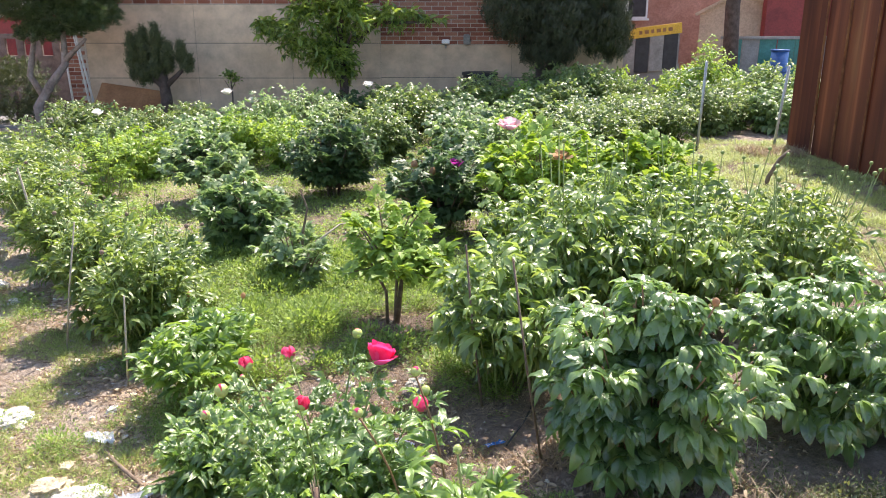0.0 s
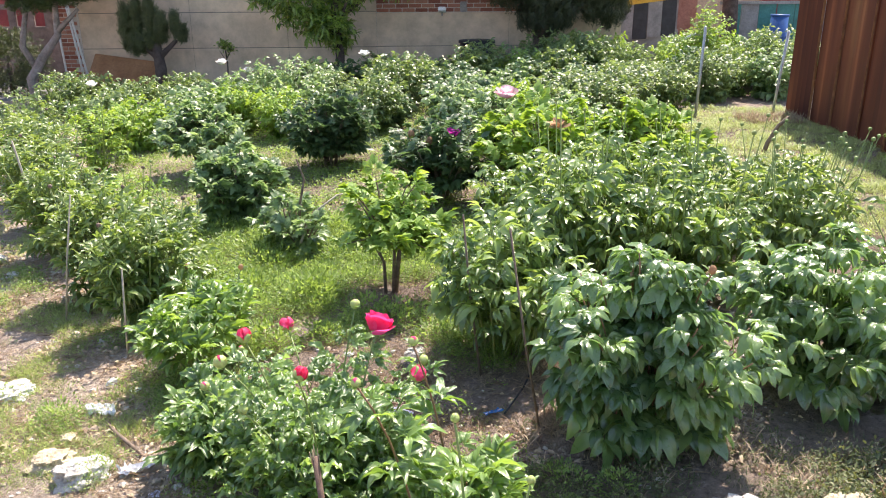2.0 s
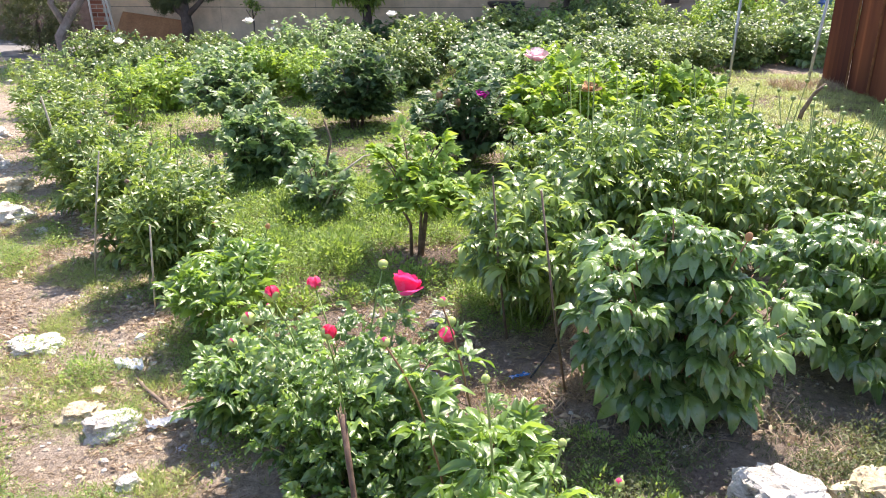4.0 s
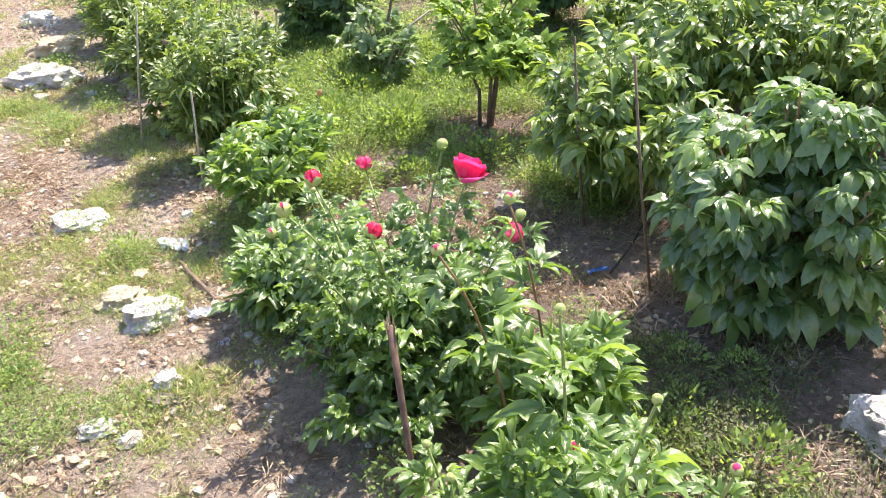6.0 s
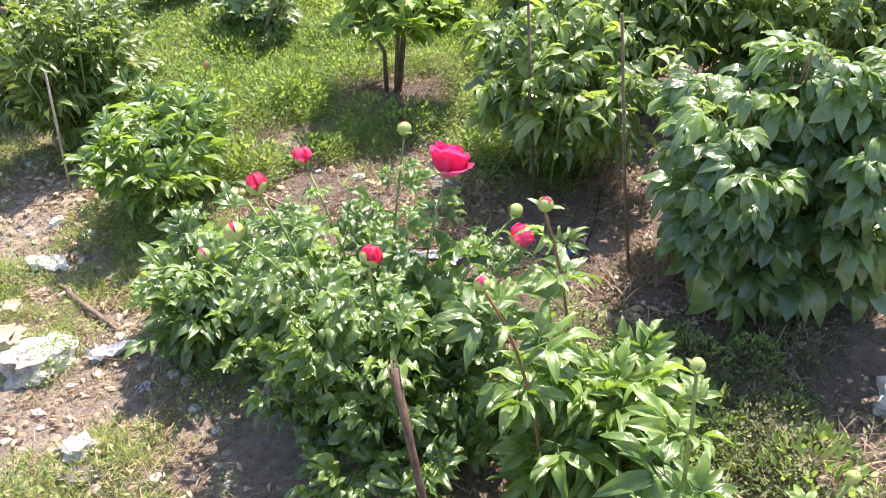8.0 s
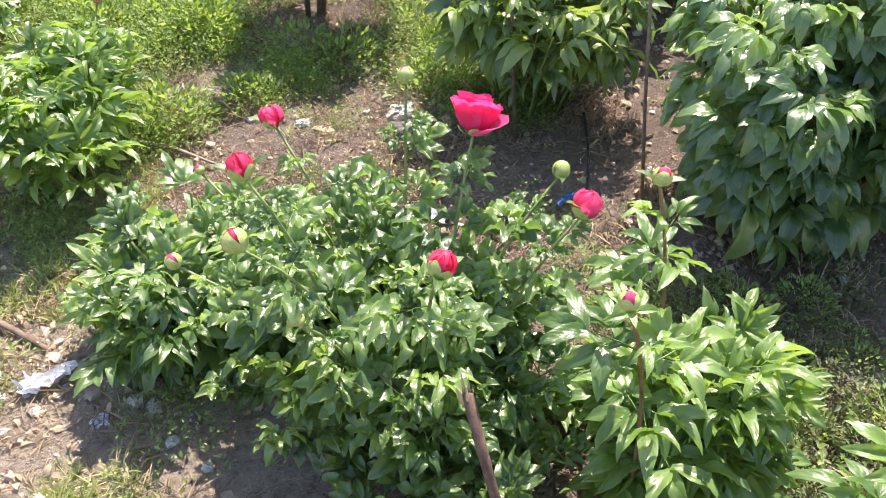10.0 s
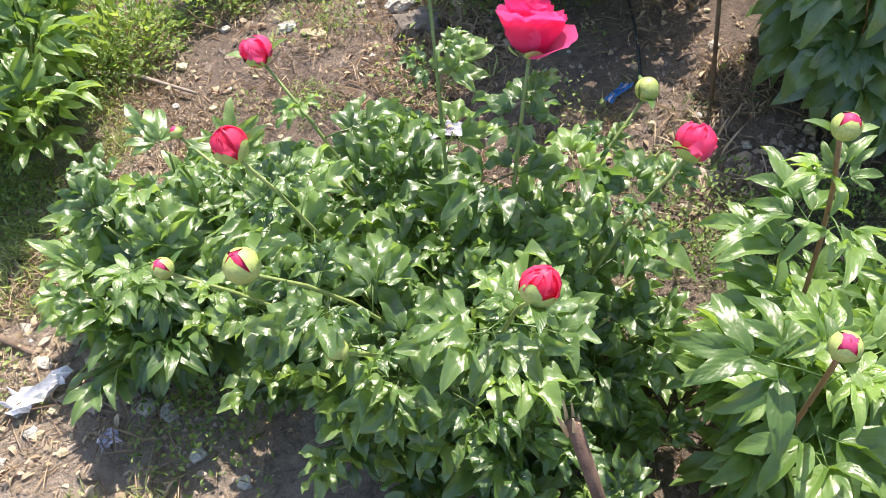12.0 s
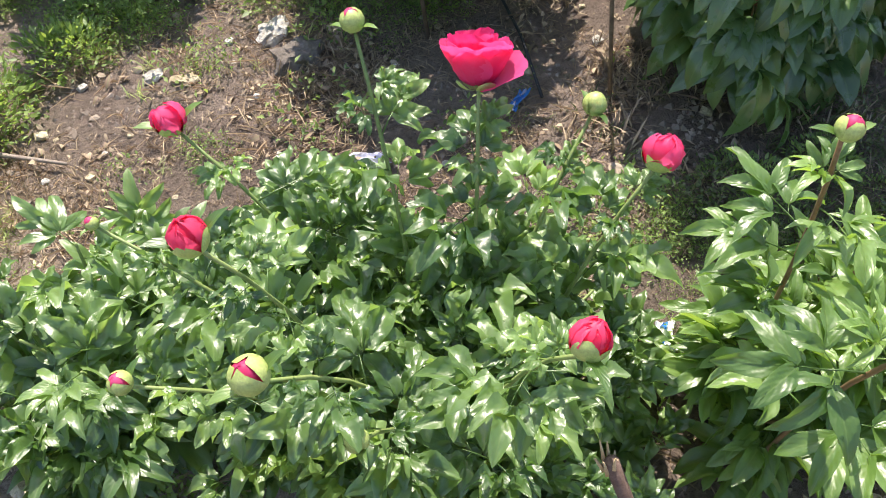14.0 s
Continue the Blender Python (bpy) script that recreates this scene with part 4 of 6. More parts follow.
# ---- rusted sheet-iron fence ----
def rust_fence():
    ob = thing("iron_fence", (3.96, 9.06, 0.0), "tall fence of rust-brown folded iron sheets", "fence")
    for k in range(11):
        y = -0.52 * k
        top = 2.25 + 0.03 * math.sin(k * 2.3)
        prof = [(0.0, y + 0.006), (0.004, y - 0.2), (-0.004, y - 0.36), (0.0, y - 0.534)]
        if k == 0:
            prof = [(-0.05 * (i % 2), y - 0.052 * i) for i in range(11)]
        bm = bmesh.new()
        rings = [[bm.verts.new((x + dx, yy, z)) for x, yy in prof] for dx, z in ((0, -0.1), (0.005, top), (0.017, top), (0.012, -0.1))]
        for a_, b_ in zip(rings, rings[1:] + rings[:1]):
            for i in range(len(prof) - 1):
                bm.faces.new((a_[i], a_[i + 1], b_[i + 1], b_[i]))
        for i in (0, -1):
            bm.faces.new([q[i] for q in rings])
        bmesh.ops.recalc_face_normals(bm, faces=bm.faces)
        sheet = part("sheet", from_bm("sheet", bm, RUST), ob, pose(0.02 * (k % 2), 0, 0))
        part("rib", from_bm("rib", box_bm(0.024, 0.022, top + 0.08, (-0.018, y, top / 2 - 0.05), 0.008), RUST_EDGE if k else RUST), sheet, None, "rubbed lighter rib")
    for z in (0.5, 1.8):
        part("rail", from_bm("rail", box_bm(0.05, 5.7, 0.05, (0.06, -2.8, z), 0.005), RUST), ob)
    for j in range(4):
        part("post", from_bm("post", box_bm(0.07, 0.07, 2.3, (0.11, -0.1 - 1.8 * j, 1.05), 0.006), RUST), ob)


rust_fence()


# ---- trees ----
def clump_template(seed, n, L, W, S=2, up=0.4):
    rng = random.Random(seed)
    return join([moved(needle(L, W) if W < 0.2 * L else leaflet(L, W, 2, 0.3, 0.25, rng), rot(rng.uniform(0, 360), rng.uniform(-30, 70) * up + 10, rng.uniform(-30, 30)), (rng.uniform(-0.5, 0.5) * L, rng.uniform(-0.5, 0.5) * L, rng.uniform(-0.3, 0.3) * L)) for _ in range(n)])


def shell_points(rng, lobes, count, inner=0.55, upright=False):
    """Matrices on and in a set of ellipsoids (centre, radii), facing outwards."""
    got = []
    vol = [r[0] * r[1] + r[1] * r[2] + r[0] * r[2] for c, r in lobes]
    for k in range(count):
        c, r = rng.choices(lobes, vol)[0]
        d = np.array([rng.gauss(0, 1) for _ in range(3)])
        d /= np.linalg.norm(d)
        q = rng.uniform(inner, 1.05)
        q *= 1 + 0.1 * noise.noise((d[0] * 3 + c[0], d[1] * 3, d[2] * 3 + c[2]))
        M = np.eye(4)
        yaw = math.degrees(math.atan2(d[1], d[0]))
        if upright:
            M[:3, :3] = rot(yaw, rng.uniform(58, 88), rng.uniform(-60, 60)) * rng.uniform(0.7, 1.4)
            M[:3, 3] = np.array(c) + d * np.array(r) * q
            got.append(M)
            continue
        M[:3, :3] = rot(yaw + rng.uniform(-40, 40), math.degrees(math.asin(d[2])) * 0.6 + rng.uniform(-25, 25), rng.uniform(-40, 40)) * rng.uniform(0.7, 1.25)
        M[:3, 3] = np.array(c) + d * np.array(r) * q
        got.append(M)
    return np.array(got)


def tree(name, x, y, trunk, limbs, lobes, count, tpl, leaf_mat, label, seed, category="tree", upright=False, inner=0.55, bark=None):
    rng = random.Random(seed)
    ob = thing(name, (x, y, ground_height(x, y)), label, category)
    part("trunk", put_mesh("trunk", *tube(*trunk, 9)[:2], bark or BARK), ob)
    for pts, rad in limbs:
        part("limb", put_mesh("limb", *tube(pts, rad, 6)[:2], bark or BARK), ob)
    V, T, U = spread(tpl, shell_points(rng, lobes, count, inner, upright))
    tagged(part("crown", put_mesh("crown", V, T, leaf_mat, U), ob), kind="stuff")
    return ob


NEEDLES = clump_template(11, 18, 0.07, 0.009, 2, 0.9)
HANGING = join([moved(leaflet(0.12, 0.034, 3, 0.3, 0.4, random.Random(k)), rot(137 * k, -42 + 19 * (k % 4), 25 * (k % 3) - 25), (0.04 * math.cos(k * 2.1), 0.04 * math.sin(k * 2.1), 0.03 * (k % 3)), 0.8 + 0.08 * (k % 4)) for k in range(9)])

tree("pine_tree", -5.75, 11.5, ([(0, 0, -0.05), (-0.05, 0, 0.35), (0.16, 0, 0.65), (0.42, 0, 0.95), (0.45, 0, 1.4)], [0.085, 0.07, 0.06, 0.05, 0.035]),
     [([(0.05, 0, 0.5), (-0.1, 0, 0.8), (0.02, 0, 1.25), (0.0, 0, 1.7)], [0.05, 0.045, 0.035, 0.02]), ([(0.42, 0, 1.0), (0.8, -0.1, 1.3)], [0.045, 0.02])],
     [((0.45, 0, 1.58), (0.5, 0.4, 0.24)), ((0.85, 0, 1.62), (0.42, 0.4, 0.2)), ((0.12, 0, 1.4), (0.3, 0.3, 0.16)), ((-0.1, 0, 1.85), (0.6, 0.5, 0.3)), ((0.7, 0.1, 1.95), (0.6, 0.5, 0.35)), ((0.3, 0, 2.4), (0.8, 0.6, 0.5))],
     4600, NEEDLES, leaf_material("pine_needles", (0.025, 0.055, 0.014), (0.085, 0.14, 0.036), rough=0.55, through_light=0.15, vein=0.0, joined=True), "old pine with a crooked grey trunk by the house", 21, bark=BARK_PALE)
tree("cypress_topiary", -4.1, 11.85, ([(0, 0, -0.05), (0.03, 0, 0.45), (0, 0, 0.9)], [0.1, 0.085, 0.06]), [([(0.02, 0, 0.6), (-0.25, 0, 0.85)], [0.05, 0.03]), ([(0.02, 0, 0.6), (0.3, 0, 0.85)], [0.05, 0.03])],
     [((-0.38, 0, 1.06), (0.13, 0.14, 0.32)), ((-0.23, 0, 1.16), (0.09, 0.12, 0.32)), ((-0.05, 0, 1.16), (0.1, 0.12, 0.34)), ((-0.26, 0, 0.82), (0.2, 0.18, 0.18)), ((0.1, 0, 1.03), (0.1, 0.12, 0.24)), ((0.3, 0, 1.06), (0.08, 0.1, 0.2)), ((0.4, 0, 0.94), (0.08, 0.1, 0.14)), ((-0.05, 0, 0.86), (0.14, 0.14, 0.14))],
     2600, clump_template(13, 14, 0.05, 0.007, 2, 0.4), JUNIPER, "clipped dark green cypress with upright lobes", 22, upright=True, inner=0.35)
tree("juniper", 1.5, 11.75, ([(0, 0, -0.05), (-0.05, 0, 0.6), (0.0, 0, 1.4), (0.1, 0, 2.4)], [0.14, 0.12, 0.1, 0.05]), [([(0, 0, 0.7), (0.45, 0, 1.2), (0.8, 0, 1.9)], [0.08, 0.06, 0.03]), ([(-0.03, 0, 0.8), (-0.5, 0, 1.4)], [0.07, 0.03])],
     [((-0.45, 0, 1.65), (0.5, 0.5, 0.6)), ((0.1, -0.1, 1.45), (0.55, 0.5, 0.6)), ((0.7, 0, 1.55), (0.45, 0.45, 0.65)), ((0.95, 0.1, 1.2), (0.28, 0.35, 0.4)), ((0.0, 0, 0.95), (0.42, 0.4, 0.25)), ((0.2, 0, 2.3), (0.85, 0.6, 0.7))],
     7500, clump_template(14, 14, 0.06, 0.009, 2, 0.6), JUNIPER_DARK, "large dark juniper against the house wall", 23, upright=True)
tree("fruit_tree", -1.45, 11.65, ([(0, 0, -0.05), (0.03, 0, 0.6), (-0.02, 0, 1.2), (0.05, 0, 2.0)], [0.08, 0.065, 0.055, 0.03]),
     [([(0, 0, 0.9), (-0.5, 0.05, 1.2), (-0.95, 0.1, 1.35)], [0.04, 0.03, 0.012]), ([(0, 0, 1.1), (0.55, 0, 1.5), (1.0, -0.05, 1.5), (1.4, 0, 1.52)], [0.04, 0.03, 0.02, 0.006]), ([(0, 0, 1.0), (0.25, -0.2, 1.5)], [0.03, 0.012])],
     [((-0.48, 0, 1.35), (0.44, 0.35, 0.4)), ((-1.02, 0.1, 1.4), (0.2, 0.25, 0.13)), ((-0.1, -0.1, 1.0), (0.36, 0.3, 0.26)), ((0.2, 0, 1.55), (0.42, 0.35, 0.3)), ((0.8, 0, 1.55), (0.36, 0.22, 0.13)), ((1.28, 0, 1.5), (0.24, 0.12, 0.06)), ((-0.1, 0, 1.95), (0.6, 0.45, 0.3)), ((0.0, 0, 0.78), (0.14, 0.14, 0.13))],
     680, HANGING, LEAF_TWIGGY[True], "young fruit tree in leaf before the house", 24)
tree("sapling", -3.15, 12.0, ([(0, 0, -0.05), (0.02, 0, 0.5), (0, 0, 0.78)], [0.014, 0.011, 0.006]), [([(0.02, 0, 0.5), (-0.08, 0, 0.68)], [0.008, 0.004]), ([(0.01, 0, 0.55), (0.1, 0, 0.7)], [0.008, 0.004])],
     [((0, 0, 0.76), (0.12, 0.12, 0.1)), ((0.07, 0, 0.68), (0.07, 0.08, 0.06))], 40, clump_template(16, 6, 0.05, 0.022, 2, 0.5), LEAF_TWIGGY[True], "small leafy sapling before the plastered wall", 25, inner=0.2)
hedge_ball = thing("dark_shrub", (-6.5, 12.3, -0.1), "dark evergreen shrub by the paved yard", "shrub")
tagged(part("crown", put_mesh("crown", *spread(NEEDLES, shell_points(random.Random(5), [((0, 0, 0.5), (0.6, 0.5, 0.5))], 700))[:2], JUNIPER), hedge_ball), kind="stuff")
part("trunk", put_mesh("trunk", *tube([(0, 0, -0.05), (0, 0, 0.5)], [0.06, 0.03], 6)[:2], BARK), hedge_ball)


# ---- the flowering clump that the walk ends at ----
rng = random.Random(77)
HEADS = {
    "flower": (-0.207, 2.317, 0.558), "a": (-0.29, 2.49, 0.575), "b": (-0.542, 2.58, 0.455), "c": (-0.618, 2.287, 0.55), "d": (-0.638, 2.089, 0.565),
    "e": (-0.757, 2.28, 0.385), "f": (-0.572, 2.032, 0.445), "g": (-0.385, 1.915, 0.615), "h": (-0.074, 2.11, 0.505), "i": (-0.06, 2.246, 0.487),
    "j": (-0.074, 1.92, 0.715), "k": (-0.206, 1.732, 0.695), "p": (0.03, 1.47, 0.754), "q": (0.255, 1.16, 0.74), "r": (0.066, 1.42, 0.5),
}
HEADS["l"] = (-0.7, 2.53, 0.4)
HEADS.update(v=(0.178, 1.33, 0.7), s=(-0.025, 1.464, 0.47), t=(-0.199, 1.451, 0.45), u=(-0.15, 1.4, 0.42))
centre = peony("peony_bush", -0.36, 2.14, 0.37, 0.36, 42, 6, 0.84, SET_MAIN, LEAF, "green peony bush with one open pink flower and buds", 101,
               [HEADS[k] for k in ("flower", "a", "b", "c", "d", "e", "f", "g", "h", "i", "l")], singles=260, low=0.24, lift=8, flat=0.84, outward=0.2, top=36)
peony("peony_bush", -0.75, 2.54, 0.25, 0.36, 28, 6, 0.9, SET_NARROW + SET_MAIN[:3], LEAF, "low leafy green peony bush beside the flowering one", 102,
      singles=150, low=0.14, lift=2, flat=0.82, outward=0.4, top=36)
peony("peony_bush", -0.4, 2.5, 0.17, 0.29, 14, 5, 0.84, SET_MAIN, LEAF, "small green peony shoots behind the flowering bush", 111,
      singles=70, low=0.2, lift=6, flat=0.84, outward=0.3, top=36)
right_clump = peony("peony_bush", 0.08, 1.86, 0.14, 0.37, 18, 5, 0.86, SET_LONG, LEAF_LIGHT, "pale glossy peony bush with reddish stems and tight buds", 103,
                    [HEADS[k] for k in ("j", "k")], singles=130, low=0.3, stem_mat=STEM_RED, outward=0.4, root=0.45)
near_clump = peony("peony_bush", 0.05, 1.4, 0.2, 0.44, 20, 5, 0.74, SET_LONG, LEAF_LIGHT, "young yellow-green peony bush with small pink-tipped buds", 110,
                   [HEADS[k] for k in ("r", "s", "t", "u", "p", "q", "v")], singles=90, low=0.35, outward=0.3, root=0.7)
add_flower(centre, local_of(centre, HEADS["flower"]), 0.108, PINK, "open bright pink double peony flower", rng, fixed=(57, 30))
for key, size, kind, aim in (("a", 0.031, "split", 90), ("d", 0.037, "split", 160), ("f", 0.026, "green", 200), ("g", 0.036, "red", 20), ("h", 0.045, "pink", 20), ("i", 0.031, "green", 30),
                             ("b", 0.042, "pink", 150), ("c", 0.042, "red", 150), ("e", 0.028, "split", 170), ("l", 0.018, "split", 150)):
    add_bud(centre, local_of(centre, HEADS[key]), size, kind, rng, aim, 24)
for key, size, kind in (("j", 0.025, "split"), ("k", 0.023, "split")):
    add_bud(right_clump, local_of(right_clump, HEADS[key]), size, kind, rng)

for key, size, kind in (("r", 0.019, "split"), ("s", 0.016, "green"), ("t", 0.015, "green"), ("u", 0.017, "green"), ("p", 0.018, "green"), ("q", 0.016, "split"), ("v", 0.016, "green")):
    add_bud(near_clump, local_of(near_clump, HEADS[key]), size, kind, rng)

# ---- bushes round it ----
broad = peony("peony_bush", 0.7, 2.47, 0.35, 0.73, 46, 7, 1.0, SET_BROAD, LEAF_DARK, "large dark green peony bush with broad drooping leaves", 104, [(0.84, 2.3, 0.76)], singles=230, low=0.22, stem_mat=STEM_RED, flat=0.38, lift=-2, outward=0.45, top=16)
add_bud(broad, local_of(broad, (0.84, 2.3, 0.76)), 0.03, "dry", rng)
peony("peony_bush", 1.5, 2.8, 0.4, 0.64, 36, 7, 1.0, SET_BROAD, LEAF_DARK, "broad-leaved dark green peony bush beside bare soil", 105, singles=150, low=0.28, flat=0.45, lift=-2, outward=0.45, top=16)
inner = peony("peony_bush", 0.27, 3.2, 0.33, 0.66, 30, 6, 1.02, SET_MID, LEAF_BED, "upright peony bush with many leafy stems", 106, singles=160, low=0.42, lift=-8)
small = peony("peony_bush", -1.07, 3.2, 0.25, 0.4, 17, 5, 0.95, SET_NARROW, LEAF_LIGHT, "low light green peony bush with narrow leaves", 107, [(-1.277, 3.75, 0.25), (-0.965, 3.6, 0.3)], singles=90, low=0.5, lift=6)
for p in ((-1.277, 3.75, 0.25), (-0.965, 3.6, 0.3)):
    add_bud(small, local_of(small, p), 0.03, "dry", rng)

# x, y, radius, height, stems, leaves a stem, leaf size, material, label
MIDDLE = [
    (0.66, 3.75, 0.36, 0.74, 38, 6, 0.95, LEAF_BED, "tall green peony bush in the middle bed"),
    (1.22, 3.75, 0.36, 0.64, 34, 6, 0.95, LEAF_BED, "green peony bush with round seed heads"),
    (1.8, 3.95, 0.36, 0.6, 30, 6, 0.9, LEAF_HEDGE, "green peony bush with tall bare stalks"),
    (2.2, 3.1, 0.4, 0.6, 28, 6, 1.0, LEAF_DARK, "dark green peony bush at the bed's edge"),
    (0.95, 4.5, 0.36, 0.7, 30, 6, 0.95, LEAF_BED, "leafy peony bush in the crowded bed"),
    (1.55, 4.65, 0.38, 0.6, 28, 6, 0.95, LEAF_BED, "sunlit peony bush with pale seed stalks"),
    (2.15, 4.7, 0.36, 0.52, 22, 6, 0.9, LEAF_HEDGE, "low peony bush beside the meadow grass"),
    (0.45, 4.4, 0.28, 0.62, 20, 6, 0.9, LEAF_BED, "slender peony bush near the tree peony"),
    (2.75, 4.1, 0.36, 0.55, 20, 6, 0.9, LEAF, "small peony bush near the rusty fence"),
    (-1.5, 3.74, 0.24, 0.6, 36, 7, 0.9, LEAF_HEDGE, "dense peony bush along the stony path"),
    (-1.9, 4.22, 0.27, 0.66, 36, 7, 0.9, LEAF_HEDGE, "leafy peony bush beside a thin stake"),
    (-1.5, 4.35, 0.22, 0.5, 20, 6, 0.85, LEAF_HEDGE, "thin-stemmed peony bush behind the path row"),
    (-2.4, 4.85, 0.28, 0.64, 36, 7, 0.9, LEAF_HEDGE, "peony bush with pale young shoots"),
    (-2.1, 5.2, 0.26, 0.5, 16, 6, 0.8, LEAF_LIME, "pale feathery peony bush"),
    (-2.85, 5.55, 0.3, 0.66, 36, 7, 0.9, LEAF_HEDGE, "peony bush with bleached leaf edges"),
    (-3.3, 6.3, 0.33, 0.66, 36, 7, 0.95, LEAF_HEDGE, "peony bush halfway up the path"),
    (-3.7, 7.1, 0.36, 0.64, 22, 6, 0.9, LEAF_HEDGE, "bushy peony beside the far path"),
    (-3.2, 7.4, 0.36, 0.6, 20, 6, 0.9, LEAF_LIME, "bright green feathery peony bush"),
    (-4.2, 8.0, 0.42, 0.62, 22, 6, 0.95, LEAF_HEDGE, "peony bush near the end of the path row"),
]
for i, (x, y, R, H, st, pl, sz, mat, label) in enumerate(MIDDLE):
    row = x < -1
    ob = peony("peony_bush", x, y, R, H, st if row else round(st * 0.85), pl, sz * 1.1, SET_FEATHER if row else SET_MID, mat, label, 200 + i, low=0.2 if row else 0.3, group="peony bed", lift=6 if row else -6, flat=0.25 if row else 0.35)
    r2 = random.Random(900 + i)
    heads = 4 if row else 10 if x > 1.1 else 6 if x > 0.5 else 0
    for k in range(heads):
        a, q = r2.uniform(0, 6.28), r2.uniform(0.2, 1.15) * R
        tip = (q * math.cos(a), q * math.sin(a), H * r2.uniform(0.92, 1.12 if row else 1.32))
        line = [(tip[0] * 0.6, tip[1] * 0.6, H * 0.45), (tip[0] * 0.85, tip[1] * 0.85, H * 0.8), tip]
        part("flower_stalk", put_mesh("flower_stalk", *tube(line, [0.004, 0.0035, 0.003], 4)[:2], STEM_GREEN), ob)
        V, T, U = ovoid(r2, 0.012, 0.023, 0, 0.1, 8, 6)
        part("seed_head", put_mesh("seed_head", V, T, TWIG if row and k % 2 else STEM_GREEN, U), ob, Matrix.Translation(tip))


def tree_peony(x, y, R, H, stems, per_stem, size, mat, label, seed, bare=0.18, count=3):
    """Woody, with bare legs and a rounded head of lobed leaves."""
    r2 = random.Random(seed)
    z = ground_height(x, y)
    ob = thing("tree_peony", (x, y, z), label, "shrub", "tree peonies")
    for k in range(count):
        a = 2 * math.pi * k / count + r2.uniform(0, 1)
        part("trunk", put_mesh("trunk", *tube([(0.04 * math.cos(a), 0.04 * math.sin(a), -0.04), (0.07 * math.cos(a), 0.07 * math.sin(a), H * 0.3), (R * 0.3 * math.cos(a), R * 0.3 * math.sin(a), max(H * 0.55, bare + 0.1))], [0.016, 0.012, 0.006], 6)[:2], TWIG), ob)
    lines, leaves = grow(r2, R, H, stems, per_stem, size, 0.22, (), 0.45, 0.0, bare)
    for q in lines:
        part("branch", put_mesh("branch", *tube(q[::2], [0.006, 0.005, 0.004, 0.003], 4)[:2], TWIG), ob)
    V, T, U = joined_leaves(SET_TREE, leaves)
    tagged(part("foliage", put_mesh("foliage", V, T, mat[True], U), ob), kind="stuff")
    return ob


standard = tree_peony(-0.29, 4.0, 0.33, 0.7, 24, 5, 0.98, LEAF_LIME, "young tree peony with lime leaves on a bare stem", 301, bare=0.34, count=1)
for dx, dy, top_x, top_z in ((0.028, 0.01, 0.06, 0.5), (-0.01, 0.02, -0.13, 0.42)):
    part("trunk", put_mesh("trunk", *tube([(dx, dy, -0.04), (dx * 1.4, dy, 0.18), (top_x, dy, top_z)], [0.011, 0.009, 0.006], 6)[:2], TWIG), standard)
tree_peony(-1.46, 5.6, 0.32, 0.58, 40, 7, 1.1, LEAF_TREE, "compact grey-green tree peony in the grass", 302, bare=0.02)
tree_peony(-0.92, 4.85, 0.24, 0.38, 18, 5, 0.85, LEAF_TREE, "small low tree peony with a dry branch", 303, bare=0.02, count=2)
tree_peony(-2.15, 7.1, 0.42, 0.64, 48, 7, 1.1, LEAF_TREE, "grey-green tree peony on bare legs", 304, bare=0.25, count=5)
tree_peony(-1.02, 7.25, 0.46, 0.7, 72, 7, 1.05, LEAF_DEEP, "dark rounded tree peony with a dense head", 305, bare=0.1, count=4)
purple = tree_peony(0.0, 5.7, 0.5, 0.64, 38, 7, 1.05, LEAF_DEEP, "tree peony with a magenta flower and spent heads", 306, bare=0.1, count=3)
pale = tree_peony(0.52, 6.85, 0.42, 0.62, 30, 7, 1.1, LEAF_TREE, "tree peony with one pale pink flower", 307, bare=0.1)
lime = tree_peony(0.74, 5.5, 0.55, 0.74, 38, 7, 1.3, LEAF_LIME, "light green tree peony with a wilted bloom", 308, bare=0.1)
tree_peony(3.66, 6.05, 0.2, 0.62, 12, 5, 0.9, LEAF_LIME, "small lime-leaved shrub in front of the iron fence", 310, bare=0.1, count=2)
tree_peony(1.4, 5.5, 0.48, 0.7, 34, 7, 1.25, LEAF_LIME, "broad tree peony at the meadow's edge", 309, bare=0.1)
add_flower(purple, (0.09, -0.22, 0.54), 0.11, PURPLE, "magenta flower", rng, ((6, 30, 1, 1.1), (6, 0, 0.95, 0.9)))
add_flower(pale, (0.03, -0.2, 0.6), 0.19, PALE_PINK, "pale pink flower", rng, ((6, 42, 1, 1.1), (6, 14, 0.95, 1.0), (5, -20, 0.8, 0.8)))
add_flower(lime, (0.02, -0.4, 0.62), 0.13, WILTED, "wilted tan flower", rng, ((7, 70, 1, 0.9), (6, 30, 0.8, 0.7)))
for p in ((-0.2, -0.15, 0.52), (-0.08, -0.2, 0.48)):
    add_bud(purple, p, 0.06, "dry", rng)

